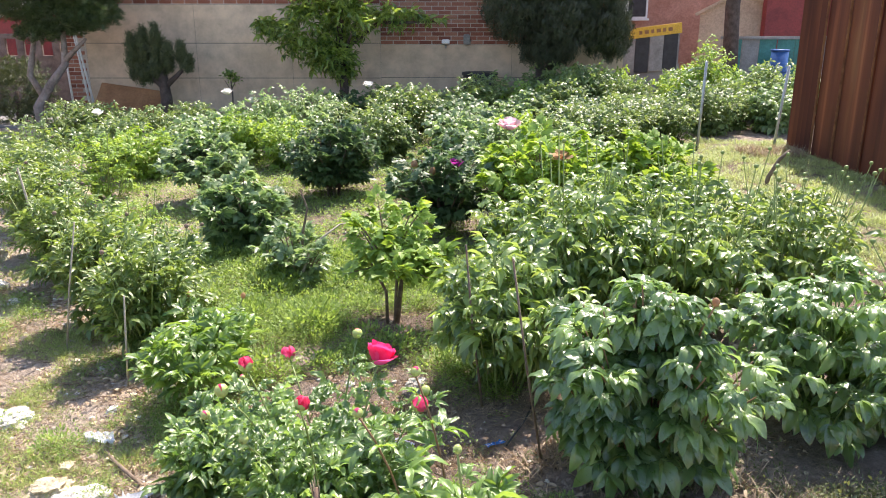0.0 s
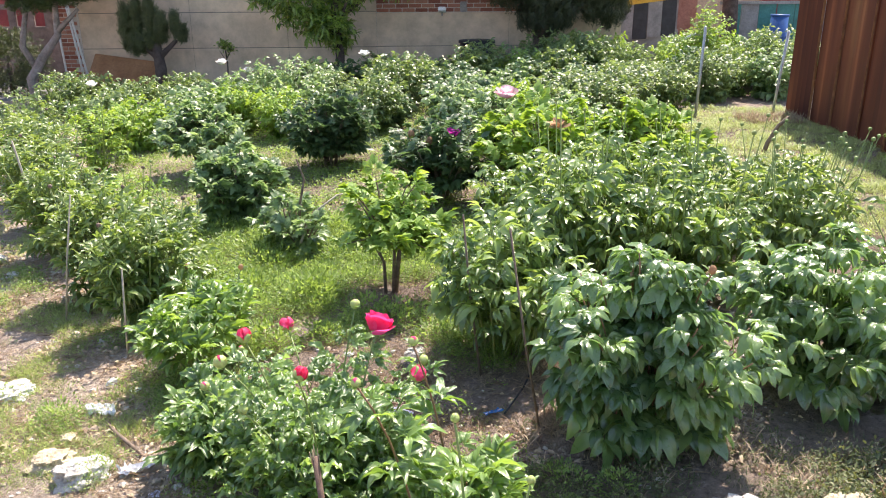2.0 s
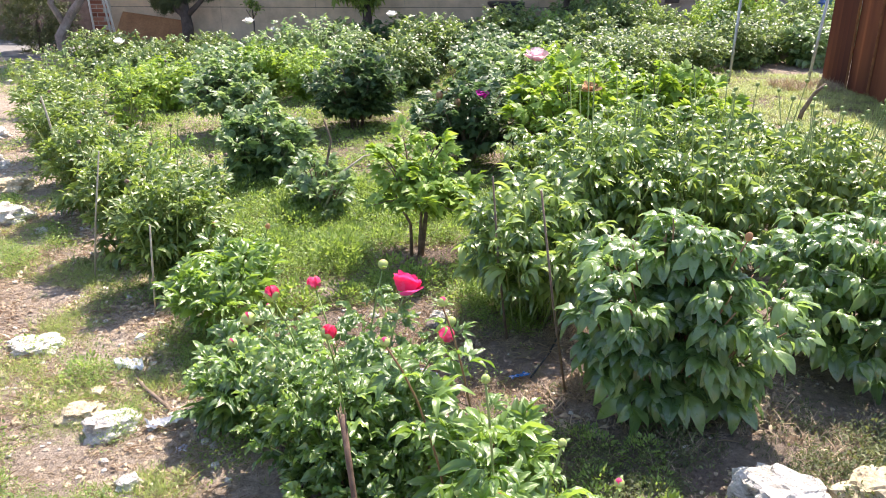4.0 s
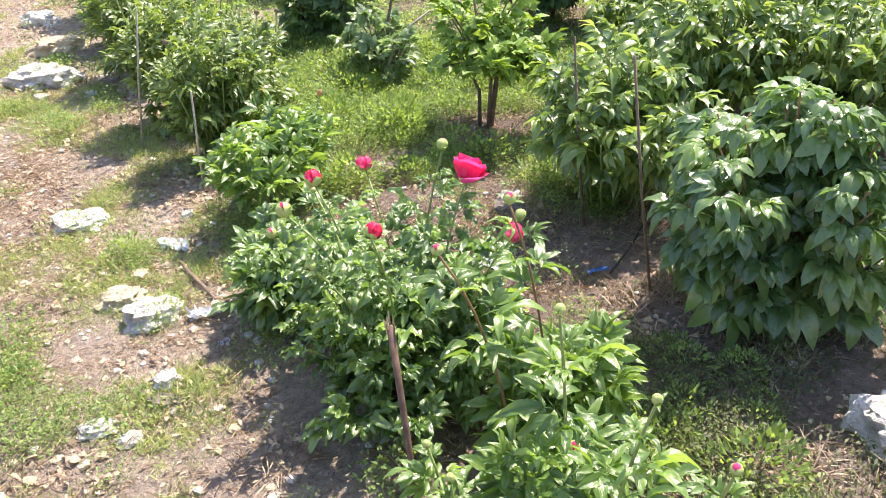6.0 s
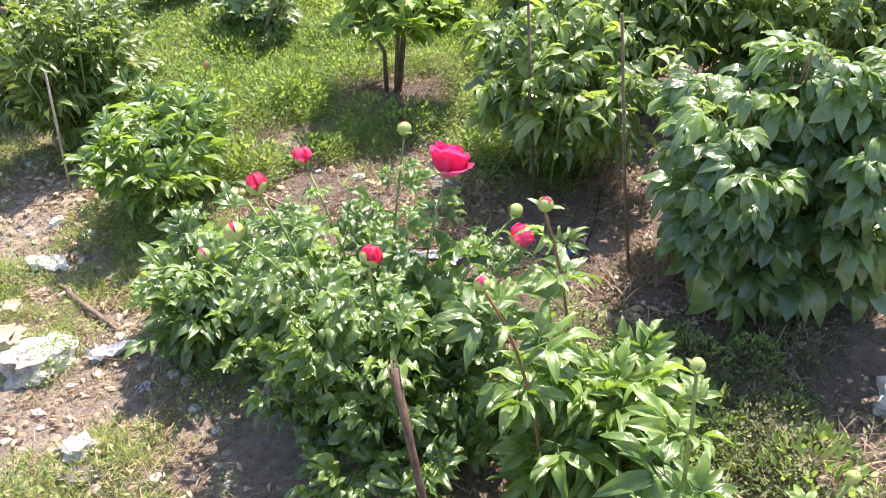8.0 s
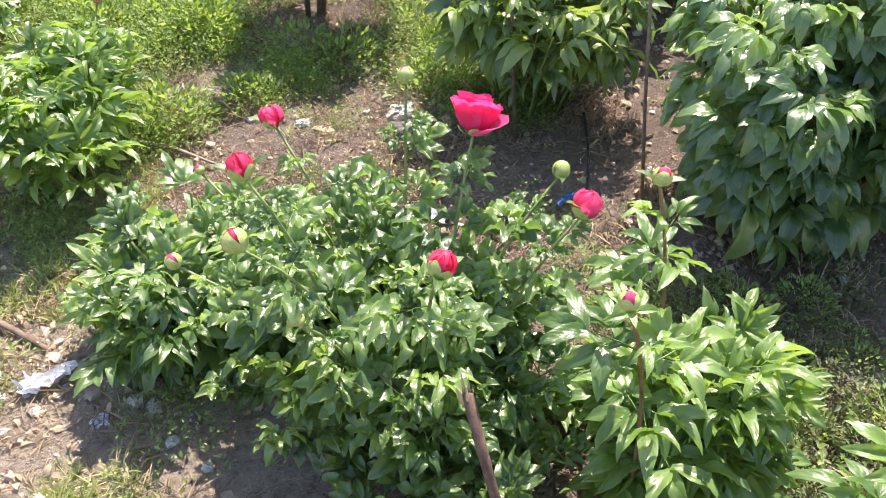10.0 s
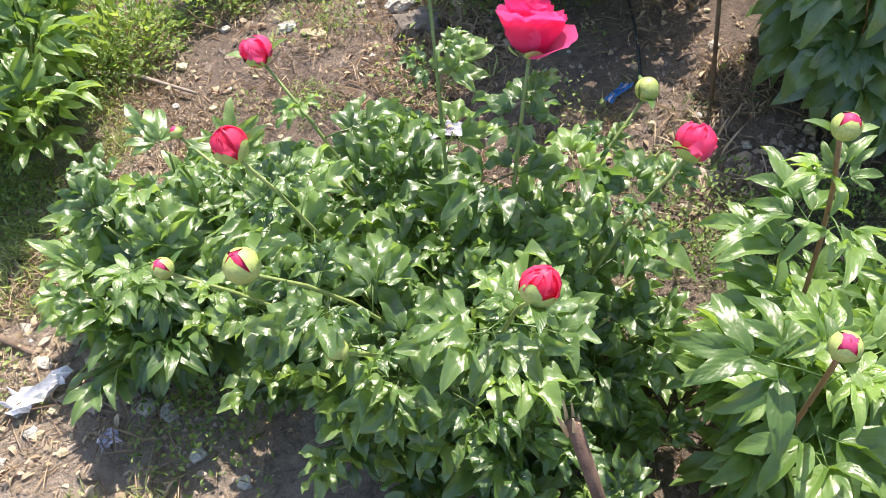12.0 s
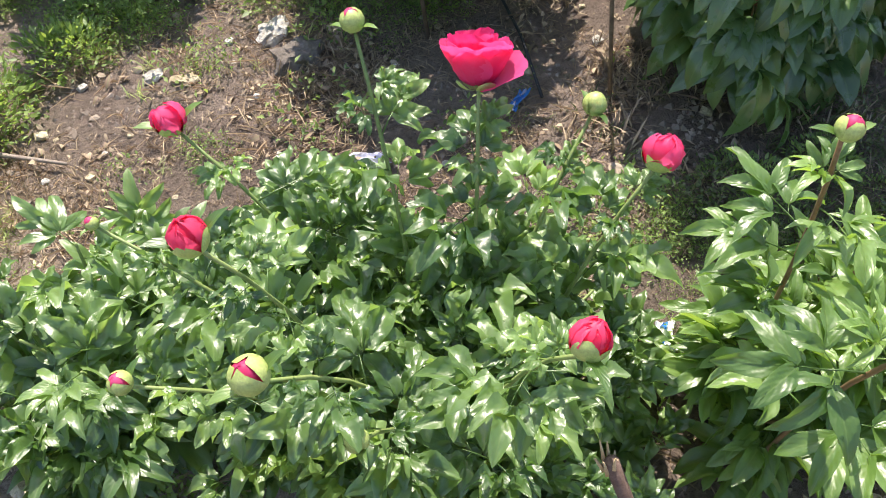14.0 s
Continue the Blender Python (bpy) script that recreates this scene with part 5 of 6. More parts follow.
# ---- field of peonies and roses towards the house: a few built, then copied ----
FIELD = []
for i, (R, H, st, pl, mat, tp, label) in enumerate((
        (0.4, 0.6, 30, 9, LEAF_FIELD, SET_FAR, "grey-green field peony in the far rows"),
        (0.4, 0.62, 28, 8, LEAF_TREE, SET_FAR_TREE, "blue-green tree peony in the far rows"),
        (0.38, 0.56, 28, 8, LEAF_LIME, SET_FAR, "bright green peony in the far rows"),
        (0.4, 0.68, 30, 9, LEAF_FIELD, SET_FAR, "tall pale-leaved peony in the far rows"),
        (0.4, 0.6, 28, 8, LEAF_DEEP, SET_FAR_TREE, "dark green peony in the far rows"))):
    FIELD.append(peony("field_peony", -3.6 + 0.95 * i, 8.75, R, H, st, pl, 1.0, tp, mat, label, 400 + i, low=0.15, group="far rows", stems_apart=False))
r3 = random.Random(31)
for kind_no, px, py, s in ((2, -3.15, 8.25, 1.0), (2, -2.35, 9.1, 1.05), (0, -3.0, 9.3, 0.85), (3, -0.5, 10.05, 1.15), (1, 0.2, 8.3, 0.95), (2, 0.75, 8.1, 0.95), (0, -1.55, 9.0, 0.7), (4, -0.6, 9.0, 0.7), (1, 1.2, 7.5, 0.8), (3, 1.7, 8.2, 0.9)):
    copy_thing(FIELD[kind_no], pose(px, py, ground_height(px, py), 0, 0, 77 * px) @ Matrix.Diagonal((s, s, s, 1)))
for y, x0, x1 in ((8.75, 1.5, 2.4), (9.4, 0.2, 3.3), (10.0, -4.9, -2.6), (10.1, 0.3, 4.6), (10.7, -4.6, 5.6), (11.3, -3.0, 6.4), (11.9, 2.6, 7.0)):
    x = x0
    while x < x1:
        src = FIELD[r3.choices(range(5), (5, 3, 2, 4, 2))[0]]
        px, py = x + r3.uniform(-0.15, 0.15), y + r3.uniform(-0.2, 0.2)
        if not (3.5 < px < 4.4 and py < 9.3):
            s = r3.uniform(0.75, 1.18) * (0.74 if px < -2.2 else 1)
            tall = r3.uniform(1.08, 1.35) if px > 1.2 and py > 10.4 else r3.uniform(0.9, 1.1)
            copy_thing(src, pose(px, py, ground_height(px, py), 0, 0, r3.uniform(0, 360)) @ Matrix.Diagonal((s, s, s * tall, 1)))
        x += r3.uniform(0.55, 0.85)
white_bush = peony("peony_bush", -1.9, 9.8, 0.75, 0.82, 44, 9, 1.05, SET_FAR, LEAF_TREE, "large silvery peony bush with white flowers", 450, low=0.15)
for (x, y, z) in ((-2.62, 9.8, 0.62), (-2.3, 9.75, 0.52), (-0.93, 10.1, 0.68)):
    add_flower(white_bush, local_of(white_bush, (x, y, z)), 0.13, WHITE_PETAL, "white flower", rng, ((6, 40, 1, 1.1), (6, 14, 0.95, 1.0), (5, -18, 0.8, 0.8)))
peony("tall_shrub", 3.75, 11.45, 0.32, 1.2, 22, 9, 0.9, SET_FAR, LEAF_LIME, "tall loose shrub with pale young leaves", 452, low=0.3, category="shrub")
west_bush = peony("peony_bush", -3.6, 8.5, 0.4, 0.6, 26, 8, 1.0, SET_FAR, LEAF_FIELD, "peony bush with one white flower", 451, low=0.15)
add_flower(west_bush, local_of(west_bush, (-3.6, 8.35, 0.56)), 0.11, WHITE_PETAL, "white flower", rng, ((6, 40, 1, 1.1), (6, 14, 0.95, 1.0), (5, -18, 0.8, 0.8)))


# ---- stones, sticks and litter ----
def rock(name, x, y, sx, sy, sz, mat, label, seed, turn=0, sink=0.25):
    bm = bmesh.new()
    bmesh.ops.create_icosphere(bm, subdivisions=4 if sx > 0.1 else 3, radius=0.5)
    for v in bm.verts:
        d = v.co.normalized()
        f = 1 + 0.45 * noise.noise(d * 1.4 + Vector((seed, 0, 0))) + 0.22 * noise.noise(d * 3.5 + Vector((0, seed, 0)))
        q = d * 0.48 * f
        q.z = max(-0.4, min(0.33 + 0.1 * noise.noise(Vector((q.x * 4, q.y * 4, seed))), q.z))
        q += d * 0.12 * abs(noise.noise(d * 7 + Vector((seed, seed, 0)))) - d * 0.1 * abs(noise.noise(d * 3 + Vector((seed, 0, seed)))) + d * 0.035 * noise.noise(d * 18)
        v.co = Vector((q.x * sx, q.y * sy, q.z * sz)) * 1.2
    ob = new(name, from_bm(name, bm, mat))
    ob.matrix_basis = pose(x, y, ground_height(x, y) + sz * (0.42 - sink), 0, 0, turn)
    return tagged(ob, label, "stone", "stones")


rock("white_stone", -1.3, 2.44, 0.165, 0.12, 0.11, ROCK, "rough white stone lying on the path", 1, 20, sink=0.3)
rock("tan_stone", -1.45, 2.54, 0.13, 0.1, 0.08, ROCK_TAN, "sandy yellow stone beside the white one", 2, 40, sink=0.32)
rock("white_stone", -1.9, 3.1, 0.22, 0.16, 0.08, ROCK, "flat white stone bedded in the path", 3, 10, sink=0.36)
rock("white_stone", -3.02, 4.75, 0.34, 0.24, 0.17, ROCK, "large white boulder at the path's edge", 4, 0)
rock("white_stone", -3.3, 5.4, 0.27, 0.2, 0.15, ROCK_TAN, "large pale boulder further along the path", 5, 15)
rock("white_stone", -3.8, 6.05, 0.26, 0.18, 0.14, ROCK, "pale flat boulder at the path's far end", 6, -10)
rock("white_stone", -4.3, 7.0, 0.24, 0.18, 0.12, ROCK, "pale flat stone at the path's far end", 16, -10)
rock("white_stone", 0.92, 1.93, 0.22, 0.17, 0.13, ROCK, "big white block of stone in the weeds", 7, -15, sink=0.14)
rock("tan_stone", 1.2, 1.95, 0.2, 0.16, 0.12, ROCK_TAN, "sandy stone next to the white block", 8, 10)
rock("grey_stone", 0.55, 1.95, 0.11, 0.08, 0.04, ROCK_GREY, "grey stone half buried in weeds", 9, 0)
rock("grey_stone", -0.12, 3.12, 0.1, 0.08, 0.08, ROCK_GREY, "grey cracked stone behind the flower", 10, 0)
rock("white_stone", -0.12, 3.26, 0.09, 0.05, 0.05, ROCK, "white-faced stone in the soil", 11, 30)
rock("white_stone", -1.1, 2.12, 0.075, 0.065, 0.06, ROCK, "small round white stone", 12, 0)
rock("grey_stone", -1.07, 2.04, 0.09, 0.06, 0.03, ROCK_GREY, "small flat grey stone", 13, 0)
rock("white_stone", -1.22, 1.92, 0.1, 0.07, 0.04, ROCK, "small flat white stone", 14, 20)
rock("white_stone", -1.11, 1.88, 0.06, 0.05, 0.04, ROCK, "small white pebble stone", 15, 20)
rock("white_stone", -1.46, 2.71, 0.06, 0.05, 0.04, ROCK_TAN, "small sandy stone in weeds", 17, 20)
rock("white_stone", -1.47, 3.18, 0.05, 0.03, 0.03, PAPER, "small white chip of stone", 18, 50)
rock("white_stone", -0.426, 3.3, 0.042, 0.03, 0.025, ROCK, "small white pebble on bare soil", 19, 0)
rock("white_stone", -0.36, 3.23, 0.04, 0.03, 0.02, ROCK_TAN, "small pale pebble on bare soil", 20, 0)
rock("white_stone", -0.82, 1.94, 0.04, 0.035, 0.02, ROCK_TAN, "small flat pale pebble", 22, 0)
rock("white_stone", -2.62, 4.55, 0.07, 0.05, 0.04, ROCK, "pale stone on the path", 23, 0)
rock("white_stone", -2.9, 4.5, 0.08, 0.06, 0.05, ROCK, "pale stone by the path", 24, 0)


def stick(name, pts, rad, mat, label, sides=7, category="stick"):
    ob = new(name, put_mesh(name, *tube(pts, rad, sides)[:2], mat))
    return tagged(ob, label, category)


snag = thing("broken_stick", (-0.28, 1.7, ground_height(-0.28, 1.7)), "snapped brown stick standing in the soil", "stick")
part("shaft", put_mesh("shaft", *tube([(0.0, 0.0, -0.05), (-0.012, 0.04, 0.12), (-0.04, 0.11, 0.26), (-0.065, 0.17, 0.4)], [0.0075, 0.008, 0.0085, 0.0095], 9)[:2], SNAG), snag)
for k in range(7):
    a = k * 0.9
    part("splinter", put_mesh("splinter", *tube([(-0.064 + 0.007 * math.cos(a), 0.168 + 0.007 * math.sin(a), 0.38), (-0.068 + 0.013 * math.cos(a), 0.176 + 0.013 * math.sin(a), 0.405 + 0.012 * (k % 3))], [0.004, 0.001], 4)[:2], RAW_WOOD), snag, None, "pale torn splinter")
stick("thin_stake", [(-1.985, 3.86, -0.1), (-1.93, 3.87, 0.25), (-1.87, 3.9, 0.6)], [0.0055, 0.005, 0.004], PALE_STICK, "thin grey cane stuck by a peony")
stick("thin_stake", [(-1.49, 3.41, -0.1), (-1.475, 3.415, 0.15), (-1.46, 3.42, 0.38)], [0.0055, 0.005, 0.004], PALE_STICK, "short brown cane at the row's end")
stick("thin_stake", [(-2.75, 5.2, -0.1), (-2.78, 5.2, 0.35), (-2.82, 5.2, 0.62)], [0.01, 0.009, 0.006], PALE_STICK, "pale forked cane in the path row")
stick("dark_stake", [(0.37, 2.57, 0.0), (0.3, 2.58, 0.4), (0.24, 2.6, 0.82)], [0.0048, 0.0044, 0.004], TWIG, "dark thin stake between the bushes")
stick("dark_stake", [(0.17, 3.0, 0.0), (0.12, 3.0, 0.4), (0.09, 3.0, 0.75)], [0.0055, 0.005, 0.004], TWIG, "brown cane in a peony bush")
stick("grey_stake", [(2.86, 8.91, 0.05), (2.87, 8.91, 0.5), (2.88, 8.91, 1.07)], [0.016, 0.016, 0.016], STEEL, "thin grey steel stake at the meadow", 8, "stake")
stick("grey_stake", [(3.83, 9.17, 0.05), (3.86, 9.17, 0.5), (3.9, 9.17, 1.0)], [0.016, 0.016, 0.016], STEEL, "thin grey steel stake by the fence", 8, "stake")
stick("dead_branch", [(2.86, 6.95, 0.06), (2.89, 6.94, 0.2), (2.96, 6.92, 0.36), (3.03, 6.9, 0.44)], [0.022, 0.02, 0.018, 0.012], TWIG, "dead branch leaning in the grass")
stick("dry_branch", [(-0.9, 4.72, 0.0), (-0.84, 4.74, 0.15), (-0.76, 4.78, 0.26), (-0.65, 4.85, 0.33), (-0.58, 4.9, 0.33)], [0.01, 0.009, 0.007, 0.006, 0.003], PALE_STICK, "dry arched branch beside a small shrub")
stick("dry_branch", [(-0.92, 4.9, 0.0), (-0.9, 4.9, 0.25), (-0.86, 4.9, 0.42), (-0.9, 4.9, 0.55)], [0.01, 0.009, 0.007, 0.005], TWIG, "dark upright branch of a small shrub")
stick("ground_twig", [(-1.36, 2.83, -0.06), (-1.28, 2.72, -0.045), (-1.18, 2.62, -0.04), (-1.1, 2.54, -0.04)], [0.006, 0.008, 0.008, 0.006], TWIG, "bent twig lying on the soil")
stick("ground_twig", [(-0.98, 3.38, -0.03), (-0.81, 3.27, -0.02), (-0.69, 3.14, -0.01)], [0.005, 0.006, 0.004], WEATHERED, "weathered stick lying behind the clump")
# a thin black cord, drawn as a plain dark tube
stick("black_cord", [(0.24, 2.66, 0.06), (0.33, 2.85, 0.065), (0.4, 3.05, 0.07)], [0.004, 0.004, 0.004], DARK, "thin black cord on the shaded soil", 5, "hose")


def crumple(name, x, y, sx, sy, h, mat, label, seed, turn=0, lift=0.012, print_mat=None):
    """A crumpled sheet of litter."""
    n = 9
    V, T = [], []
    for j in range(n):
        for i in range(n):
            u, v = i / (n - 1) - 0.5, j / (n - 1) - 0.5
            z = h * (noise.noise((u * 5 + seed, v * 5, 0)) + 0.6 * abs(noise.noise((u * 9, v * 9 + seed, 2))))
            w = 1 + 0.35 * noise.noise((seed, v * 4, 1))
            V.append((u * sx * w, v * sy + 0.25 * sx * math.sin(u * 3 + seed), max(z, -0.4 * h)))
    for j in range(n - 1):
        for i in range(n - 1):
            a = j * n + i
            T += [(a, a + 1, a + n), (a + 1, a + n + 1, a + n)]
    ob = new(name, put_mesh(name, V, T, mat, smooth=False))
    if print_mat:
        ob.data.materials.append(print_mat)
        for p in ob.data.polygons:
            p.material_index = int(3 <= p.index // 2 // (n - 1) <= 4)
    sol = ob.modifiers.new("thickness", "SOLIDIFY")
    sol.thickness = 0.0015
    ob.matrix_basis = pose(x, y, ground_height(x, y) + lift, 0, 0, turn)
    return tagged(ob, label, "litter")


crumple("crumpled_paper", -1.42, 2.92, 0.1, 0.075, 0.03, PAPER, "crumpled white paper on the soil", 3.1, 30)
crumple("twisted_tissue", -1.1, 2.46, 0.11, 0.045, 0.03, PAPER, "twisted white tissue beside the bush", 5.7, -12, 0.02)
crumple("silver_wrapper", -0.2, 2.74, 0.15, 0.05, 0.012, FOIL, "lilac and silver wrapper on the soil", 7.3, -30, 0.01, LILAC)
crumple("blue_wrapper", 0.2, 2.69, 0.07, 0.022, 0.01, BLUE, "shiny blue and white wrapper on shaded soil", 9.2, 55, 0.012, FOIL)
crumple("blue_label", 0.04, 2.06, 0.06, 0.04, 0.015, PAPER, "white and blue scrap in the soil", 2.2, 70, 0.012, BLUE)
crumple("blue_scrap", -0.99, 2.31, 0.035, 0.03, 0.012, FOIL, "tiny silvery scrap on the soil", 1.4, 10)
crumple("paper_scrap", -1.34, 3.1, 0.045, 0.035, 0.012, PAPER, "small white paper scrap", 4.4, 10)

# ---- grass, weeds, straw and pebbles ----
CLEAR = [(-0.72, 3.62, 0.2), (-0.82, 3.0, 0.34), (-1.75, 3.3, 0.3), (-2.2, 3.9, 0.3), (-0.29, 3.92, 0.3), (-0.45, 3.1, 0.42), (-0.36, 2.2, 0.45), (0.34, 2.8, 0.3), (-1.55, 3.3, 0.28), (0.1, 1.65, 0.25), (-0.75, 1.95, 0.35), (-1.06, 2.4, 0.2), (-0.05, 5.1, 0.25), (0.5, 2.6, 0.4), (-0.08, 3.02, 0.3), (-0.18, 3.42, 0.2), (-0.6, 3.32, 0.17)]


def weediness(x, y):
    """How thickly weeds stand: lawn between the rows, patches on the path, thin in the beds."""
    n = noise.noise((x * 1.7, y * 1.7, 5)) + 0.9 * noise.noise((x * 4.3, y * 4.3, 9))
    d = 0.14 + 0.3 * n
    if x > min(-1.0, -1.05 - 0.42 * (y - 2.6)) and x < 0.5 and 2.8 < y < 9.5:
        d = 0.98 + 0.7 * n
    elif x <= 0.25:
        d = (0.3 if y < 3.1 else 0.1) + (1.0 if y < 3.1 else 0.8) * n
    if x > 0.25 and y < 2.35:
        d = 0.46 + 0.5 * n
    if x > 0.5 and y > 4:
        d = 0.5 + 0.4 * n
    if y > 9:
        d = 0.6 + 0.4 * n
    for cx, cy, cr in CLEAR:
        q = math.hypot(x - cx, y - cy) / cr
        if q < 1:
            d *= 0.2 + 0.6 * q ** 4
    return d


def scatter(rng2, count, x0, x1, y0, y1, weight, smin, smax):
    got = []
    for _ in range(count):
        x, y = rng2.uniform(x0, x1), rng2.uniform(y0, y1)
        if rng2.random() < weight(x, y):
            M = np.eye(4)
            tall = 1 + 0.75 * noise.noise((x * 3.1, y * 3.1, 17))
            M[:3, :3] = rot(rng2.uniform(0, 360), rng2.uniform(-12, 12), rng2.uniform(-12, 12)) * rng2.uniform(smin, smax) * tall
            M[:3, 3] = (x, y, ground_height(x, y) - 0.003)
            got.append(M)
    return np.array(got)


def weed_tuft(seed, n, L, W, rise, reach=0.04):
    """A low weed: short stalks crowded with small pointed leaves."""
    rng2 = random.Random(seed)
    out = []
    leaf = (np.array([(0, 0, 0), (0.45, 0.5, 0.12), (1, 0, 0.0), (0.45, -0.5, 0.12)]) * (L, W, L), np.array([(0, 2, 1), (0, 3, 2)], np.int32), np.array([(0.2, 0.0), (0.0, 0.5), (0.2, 1.0), (1.0, 0.5)]))
    for _ in range(n):
        R = rot(rng2.uniform(0, 360), rng2.uniform(-5, 65), rng2.uniform(-40, 40))
        a, q = rng2.uniform(0, 6.28), math.sqrt(rng2.random())
        out.append(moved(leaf, R, (reach * q * math.cos(a), reach * q * math.sin(a), rise * rng2.uniform(0.25, 1) * (1 - 0.7 * q * q)), rng2.uniform(0.5, 1.35)))
    return join(out)


def weed_mound(seed, n):
    """A thick cushion of feathery weed, its small leaves turned outwards."""
    rng2 = random.Random(seed)
    out = []
    for _ in range(n):
        a, h = rng2.uniform(0, 6.28), rng2.uniform(0.1, 1.0)
        q = math.sqrt(1 - h * h)
        d = rng2.uniform(0.8, 1.1)
        s = rng2.uniform(0.55, 1.3)
        out.append(moved(needle(0.012, 0.0055), rot(math.degrees(a) + rng2.uniform(-50, 50), 75 * h - 10 + rng2.uniform(-25, 25), rng2.uniform(-50, 50)), (0.055 * q * d * math.cos(a), 0.055 * q * d * math.sin(a), 0.055 * h * d), s))
    return join(out)


def blade_tuft(seed, n, L):
    rng2 = random.Random(seed)
    return join([moved(blade(L * rng2.uniform(0.6, 1.2), 0.0035, 0.35), rot(rng2.uniform(0, 360), rng2.uniform(35, 82), 0), (rng2.uniform(-0.03, 0.03), rng2.uniform(-0.03, 0.03), 0)) for _ in range(n)])


def dry_tuft(seed, n):
    """Short sun-dried grass, two triangles a blade."""
    rng2 = random.Random(seed)
    return join([moved(needle(0.032 * rng2.uniform(0.5, 1.3), 0.003), rot(rng2.uniform(0, 360), rng2.uniform(8, 70), rng2.uniform(-60, 60)), (rng2.uniform(-0.035, 0.035), rng2.uniform(-0.035, 0.035), 0.003)) for _ in range(n)])


def patchy(x, y):
    """Weeds stand in clumps with bare soil between."""
    d = weediness(x, y) + 0.55 * noise.noise((x * 7.5, y * 7.5, 21))
    return 0.95 if d > 0.46 else 0.25 if d > 0.36 else 0.012


rg = random.Random(8)
pieces = []
for k in range(5):
    pieces.append(spread(weed_tuft(60 + k, 84, 0.0085, 0.0042, 0.05 + 0.008 * k, 0.055), scatter(rg, 2000, -3.0, 0.3, 1.1, 5.4, patchy, 0.45, 1.7)))
for k in range(4):
    pieces.append(spread(weed_mound(65 + k, 170), scatter(rg, 800, -2.3, 0.6, 1.2, 5.4, lambda x, y: (0.7 if x > -1.15 else 0.3) if weediness(x, y) + 0.6 * noise.noise((x * 6.5, y * 6.5, 21)) > 0.62 else 0.0, 0.6, 2.0)))
for k in range(3):
    pieces.append(spread(weed_tuft(70 + k, 30, 0.015, 0.0065, 0.055, 0.055), scatter(rg, 5200, -7.0, 2.2, 4.3, 11.3, lambda x, y: min(1.0, max(0.03, (weediness(x, y) - 0.16) * 1.5)), 0.9, 1.6)))
for k in range(3):
    pieces.append(spread(weed_tuft(380 + k, 22, 0.013, 0.006, 0.045, 0.06), scatter(rg, 3200, -7.5, 7.0, -4.0, 6.0, lambda x, y: min(0.8, max(0.0, 0.22 + 0.9 * noise.noise((x * 1.1, y * 1.1, 44)))) * (0.15 if -3 < x < 1.9 and 1.1 < y < 6 else 1.0), 0.6, 1.6)))
V, T, U = join(pieces)
tagged(new("weeds", put_mesh("weeds", V, T, WEED, U)), "low bright green weeds on the soil", "weeds", kind="stuff")
# darker weeds before the broad bush; some of its shade is in their colour
pieces = []
for k in range(4):
    pieces.append(spread(weed_tuft(360 + k, 46, 0.012, 0.005, 0.05 + 0.012 * k, 0.055), scatter(rg, 650, 0.2, 1.9, 1.1, 2.7, patchy, 0.6, 1.4)))
    pieces.append(spread(blade_tuft(370 + k, 8, 0.035), scatter(rg, 240, 0.2, 1.9, 1.1, 2.6, lambda x, y: 0.35 + 0.6 * noise.noise((x * 3.3, y * 3.3, 12)), 0.6, 1.2)))
V, T, U = join(pieces)
tagged(new("dull_weeds", put_mesh("dull_weeds", V, T, WEED_SHADE_TONED, U)), "dull olive weeds, coloured darker for the shade on the bed", "weeds", kind="stuff")
pieces = []
for k in range(3):
    pieces.append(spread(blade_tuft(80 + k, 11, 0.06), scatter(rg, 2200, 1.9, 4.0, 4.6, 9.4, lambda x, y: 0.9 + 0.4 * noise.noise((x * 2, y * 2, 1)), 0.7, 1.4)))
    pieces.append(spread(blade_tuft(90 + k, 12, 0.045), scatter(rg, 700, -2.6, 0.4, 1.8, 8.5, lambda x, y: 0.55 * weediness(x, y), 0.6, 1.2)))
    pieces.append(spread(dry_tuft(95 + k, 24), scatter(rg, 5200, -3.6, -0.85, 1.2, 5.6, lambda x, y: 0.16 + 1.3 * noise.noise((x * 2.4, y * 2.4, 55)), 0.6, 1.4)))
V, T, U = join(pieces)
tagged(new("meadow_grass", put_mesh("meadow_grass", V, T, GRASS, U)), "yellow-green meadow grass", "grass", kind="stuff")
pieces = []
for k in range(3):
    pieces.append(spread(join([moved(needle(rg.uniform(0.015, 0.07), 0.0022), rot(rg.uniform(0, 360), rg.uniform(-3, 12)), (rg.uniform(-0.06, 0.06), rg.uniform(-0.06, 0.06), 0.006)) for _ in range(14)]),
                         scatter(rg, 2200, -3.2, 1.4, 1.2, 5, lambda x, y: (0.5 + 0.6 * noise.noise((x * 2.2, y * 2.2, 40))) * (0.3 if x > 0.25 else 1) + (0.25 if x < -1 else 0), 0.6, 1.3)))
for k in range(3):
    pieces.append(spread(join([moved(needle(rg.uniform(0.006, 0.015), rg.uniform(0.003, 0.006)), rot(rg.uniform(0, 360), rg.uniform(-15, 25), rg.uniform(-40, 40)), (rg.uniform(-0.07, 0.07), rg.uniform(-0.07, 0.07), 0.007)) for _ in range(7)]),
                         scatter(rg, 1000, -2.6, 1.4, 1.2, 4.6, lambda x, y: 0.4 + 0.6 * noise.noise((x * 3.2, y * 3.2, 90)), 0.6, 1.4)))
for k in range(3):
    pieces.append(spread(dry_tuft(700 + k, 18), scatter(rg, 1500, -1.2, 0.5, 2.5, 4.0, lambda x, y: 0.25 + 0.8 * noise.noise((x * 4.1, y * 4.1, 77)), 0.5, 1.2)))
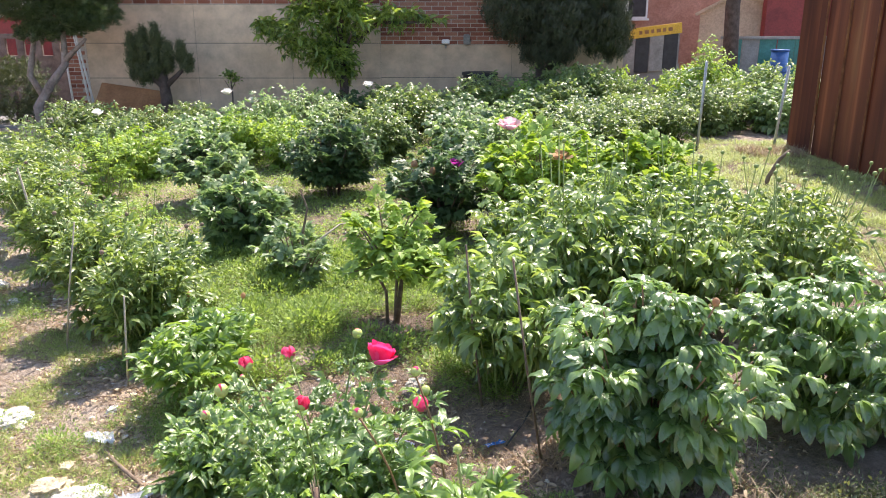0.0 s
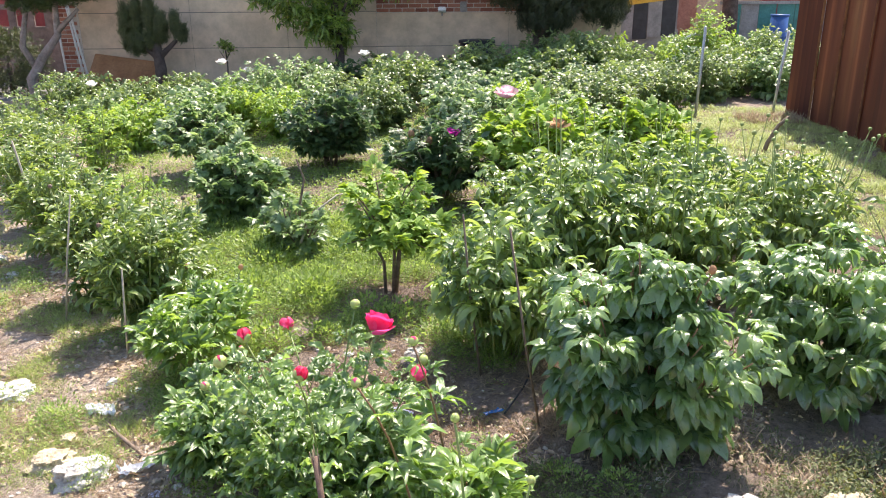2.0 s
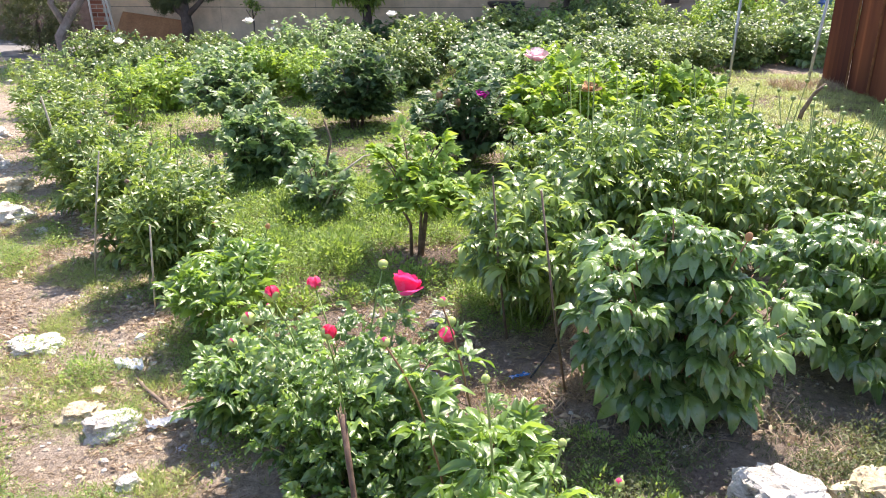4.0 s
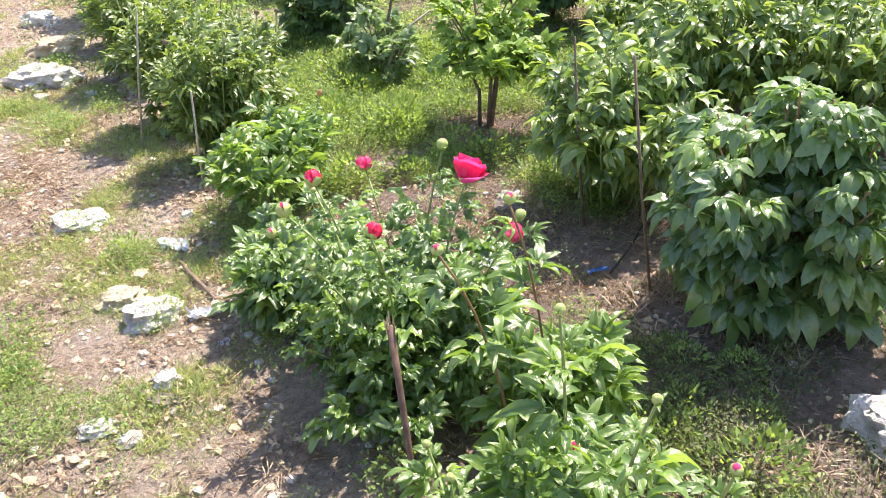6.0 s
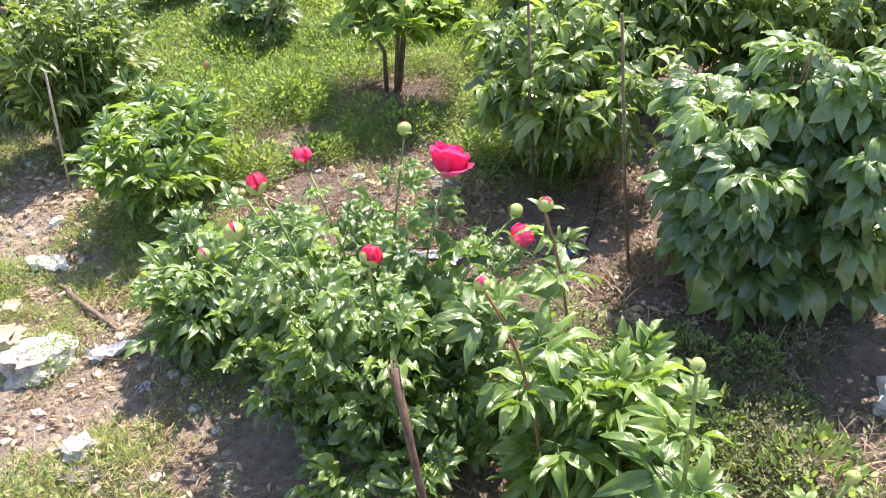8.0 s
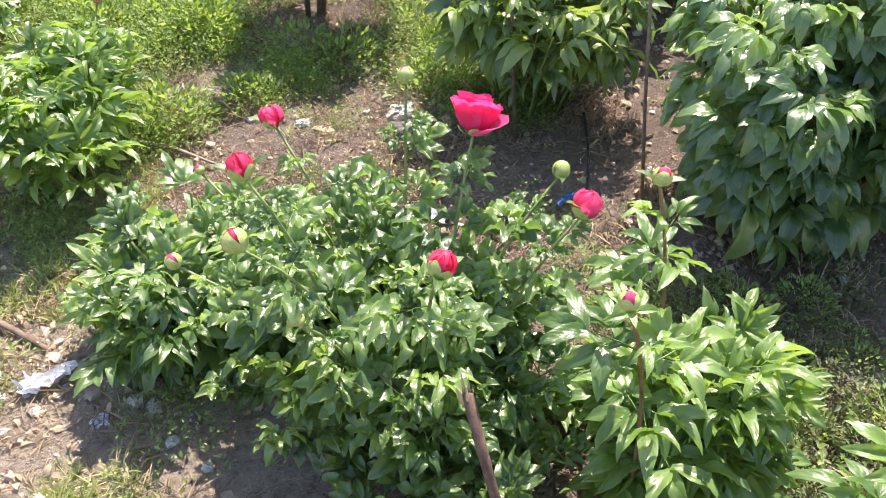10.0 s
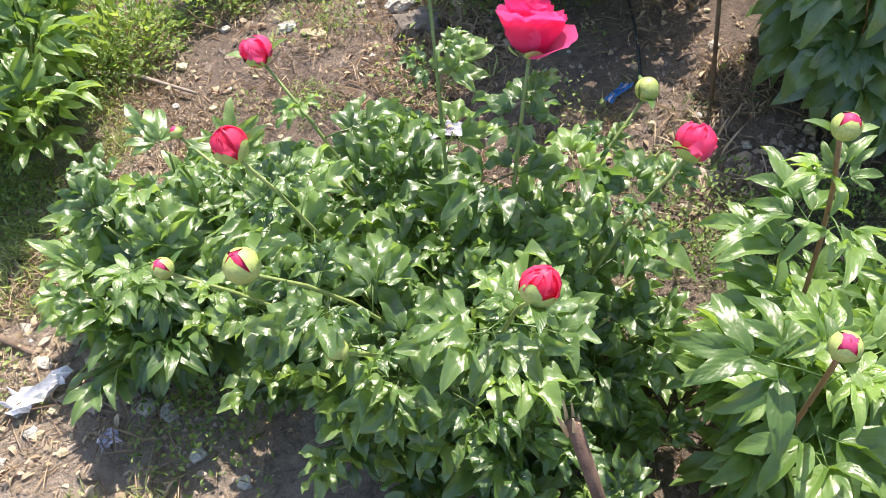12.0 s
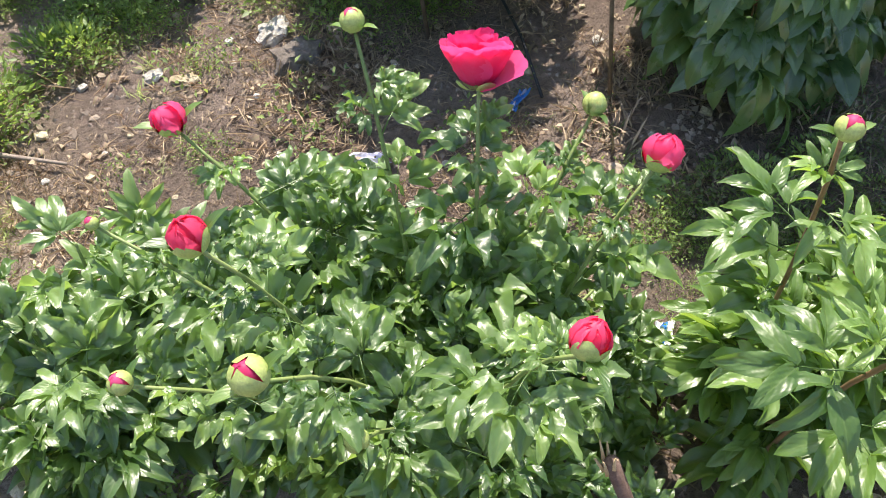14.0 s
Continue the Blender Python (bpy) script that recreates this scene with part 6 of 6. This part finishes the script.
pieces.append(spread(blade_tuft(99, 14, 0.09), scatter(rg, 260, 3.25, 3.85, 8.3, 8.8, lambda x, y: 0.8, 0.7, 1.2)))
V, T, U = join(pieces)
tagged(new("straw", put_mesh("straw", V, T, STRAW, U)), "dry straw and stalks strewn on soil", "straw", kind="stuff")


def on_path(x, y):
    """Near one on the trodden strip along the row, near nought in the beds."""
    return 1 / (1 + math.exp(9 * (x + 1.05 + 0.4 * max(0.0, y - 2.7))))


LITTER = leaf_material("dead_leaf", (0.26, 0.18, 0.12), (0.6, 0.47, 0.34), rough=0.8, through_light=0.12, vein=0.0, joined=True)
pieces = []
for k in range(5):
    rk = random.Random(620 + k)
    curled = join([moved(blade(rk.uniform(0.012, 0.03), rk.uniform(0.006, 0.013), rk.uniform(-0.5, 0.6), 0.5), rot(rk.uniform(0, 360), rk.uniform(-10, 25), rk.uniform(-50, 50)), (rk.uniform(-0.06, 0.06), rk.uniform(-0.06, 0.06), 0.007)) for _ in range(6)])
    pieces.append(spread(curled, scatter(rg, 3200, -4.6, 1.5, 1.1, 7.0, lambda x, y: 0.12 + (0.42 + 0.75 * noise.noise((x * 2.9, y * 2.9, 33))) * on_path(x, y), 0.6, 1.3)))
for k in range(3):
    pieces.append(spread(blade_tuft(640 + k, 9, 0.07), scatter(rg, 900, 0.2, 1.7, 1.2, 2.5, lambda x, y: 0.1 + 0.3 * noise.noise((x * 3.3, y * 3.3, 12)), 0.5, 1.1)))
V, T, U = join(pieces)
tagged(new("leaf_litter", put_mesh("leaf_litter", V, T, LITTER, U)), "brown dead leaves and dried weeds", "litter", kind="stuff")
pieces = []
for k in range(5):
    rk = random.Random(660 + k)
    V, T, U = ovoid(rk, 0.02, 0.018, 0.5, 0.25, 6, 4, lump=0.3)
    V = V * (1.0, rk.uniform(0.5, 0.9), rk.uniform(0.5, 0.9))
    pieces.append(spread((V, T, U), scatter(rg, 2000, -4.6, 0.6, 1.1, 7.2, lambda x, y: 0.03 + (0.4 + 0.7 * noise.noise((x * 2.1, y * 2.1, 61))) * on_path(x, y), 0.3, 1.25)))
V, T, U = join(pieces)
tagged(new("rubble", put_mesh("rubble", V, T, ROCK_RUBBLE, smooth=False)), "broken grey and tan rubble on the path", "rubble", kind="stuff")
pieces = []
for k in range(4):
    rk = random.Random(500 + k)
    clod = np.array([(1, 0, 0), (0, 1, 0), (-1, 0, 0), (0, -1, 0), (0, 0, 0.8), (0, 0, -0.5)]) * 0.011 * np.array([[rk.uniform(0.6, 1.3)] * 3 for _ in range(6)])
    faces = np.array([(0, 1, 4), (1, 2, 4), (2, 3, 4), (3, 0, 4), (1, 0, 5), (2, 1, 5), (3, 2, 5), (0, 3, 5)], np.int32)
    pieces.append(spread((clod, faces, np.zeros((6, 2))), scatter(rg, 13000, -2.4, 1.2, 1.1, 4.0, lambda x, y: 0.5 + 0.5 * noise.noise((x * 2.7, y * 2.7, 70)), 0.12, 0.95)))
V, T, U = join(pieces)
tagged(new("soil_crumbs", put_mesh("soil_crumbs", V, T, CLOD, smooth=False)), "brown crumbs and clods of dry soil", "soil", kind="stuff")
for name, mat, count, label in (("pebbles", ROCK_TAN, 1500, "sandy pebbles and clods on the soil"), ("chips", ROCK, 900, "white stone chips strewn on the path")):
    pieces = []
    for k in range(3):
        V, T, U = ovoid(random.Random(k), 0.011, 0.011, 0.5, 0.2, 6, 3, lump=0.25)
        pieces.append(spread((V, T, U), scatter(rg, count, -3.9, 1.6, 1.2, 6.5, lambda x, y: 0.22 + (0.5 if x < -0.9 - 0.4 * (y - 2.5) else 0), 0.25, 1.5)))
    V, T, U = join(pieces)
    tagged(new(name, put_mesh(name, V, T, mat, smooth=False)), label, "pebbles", kind="stuff")
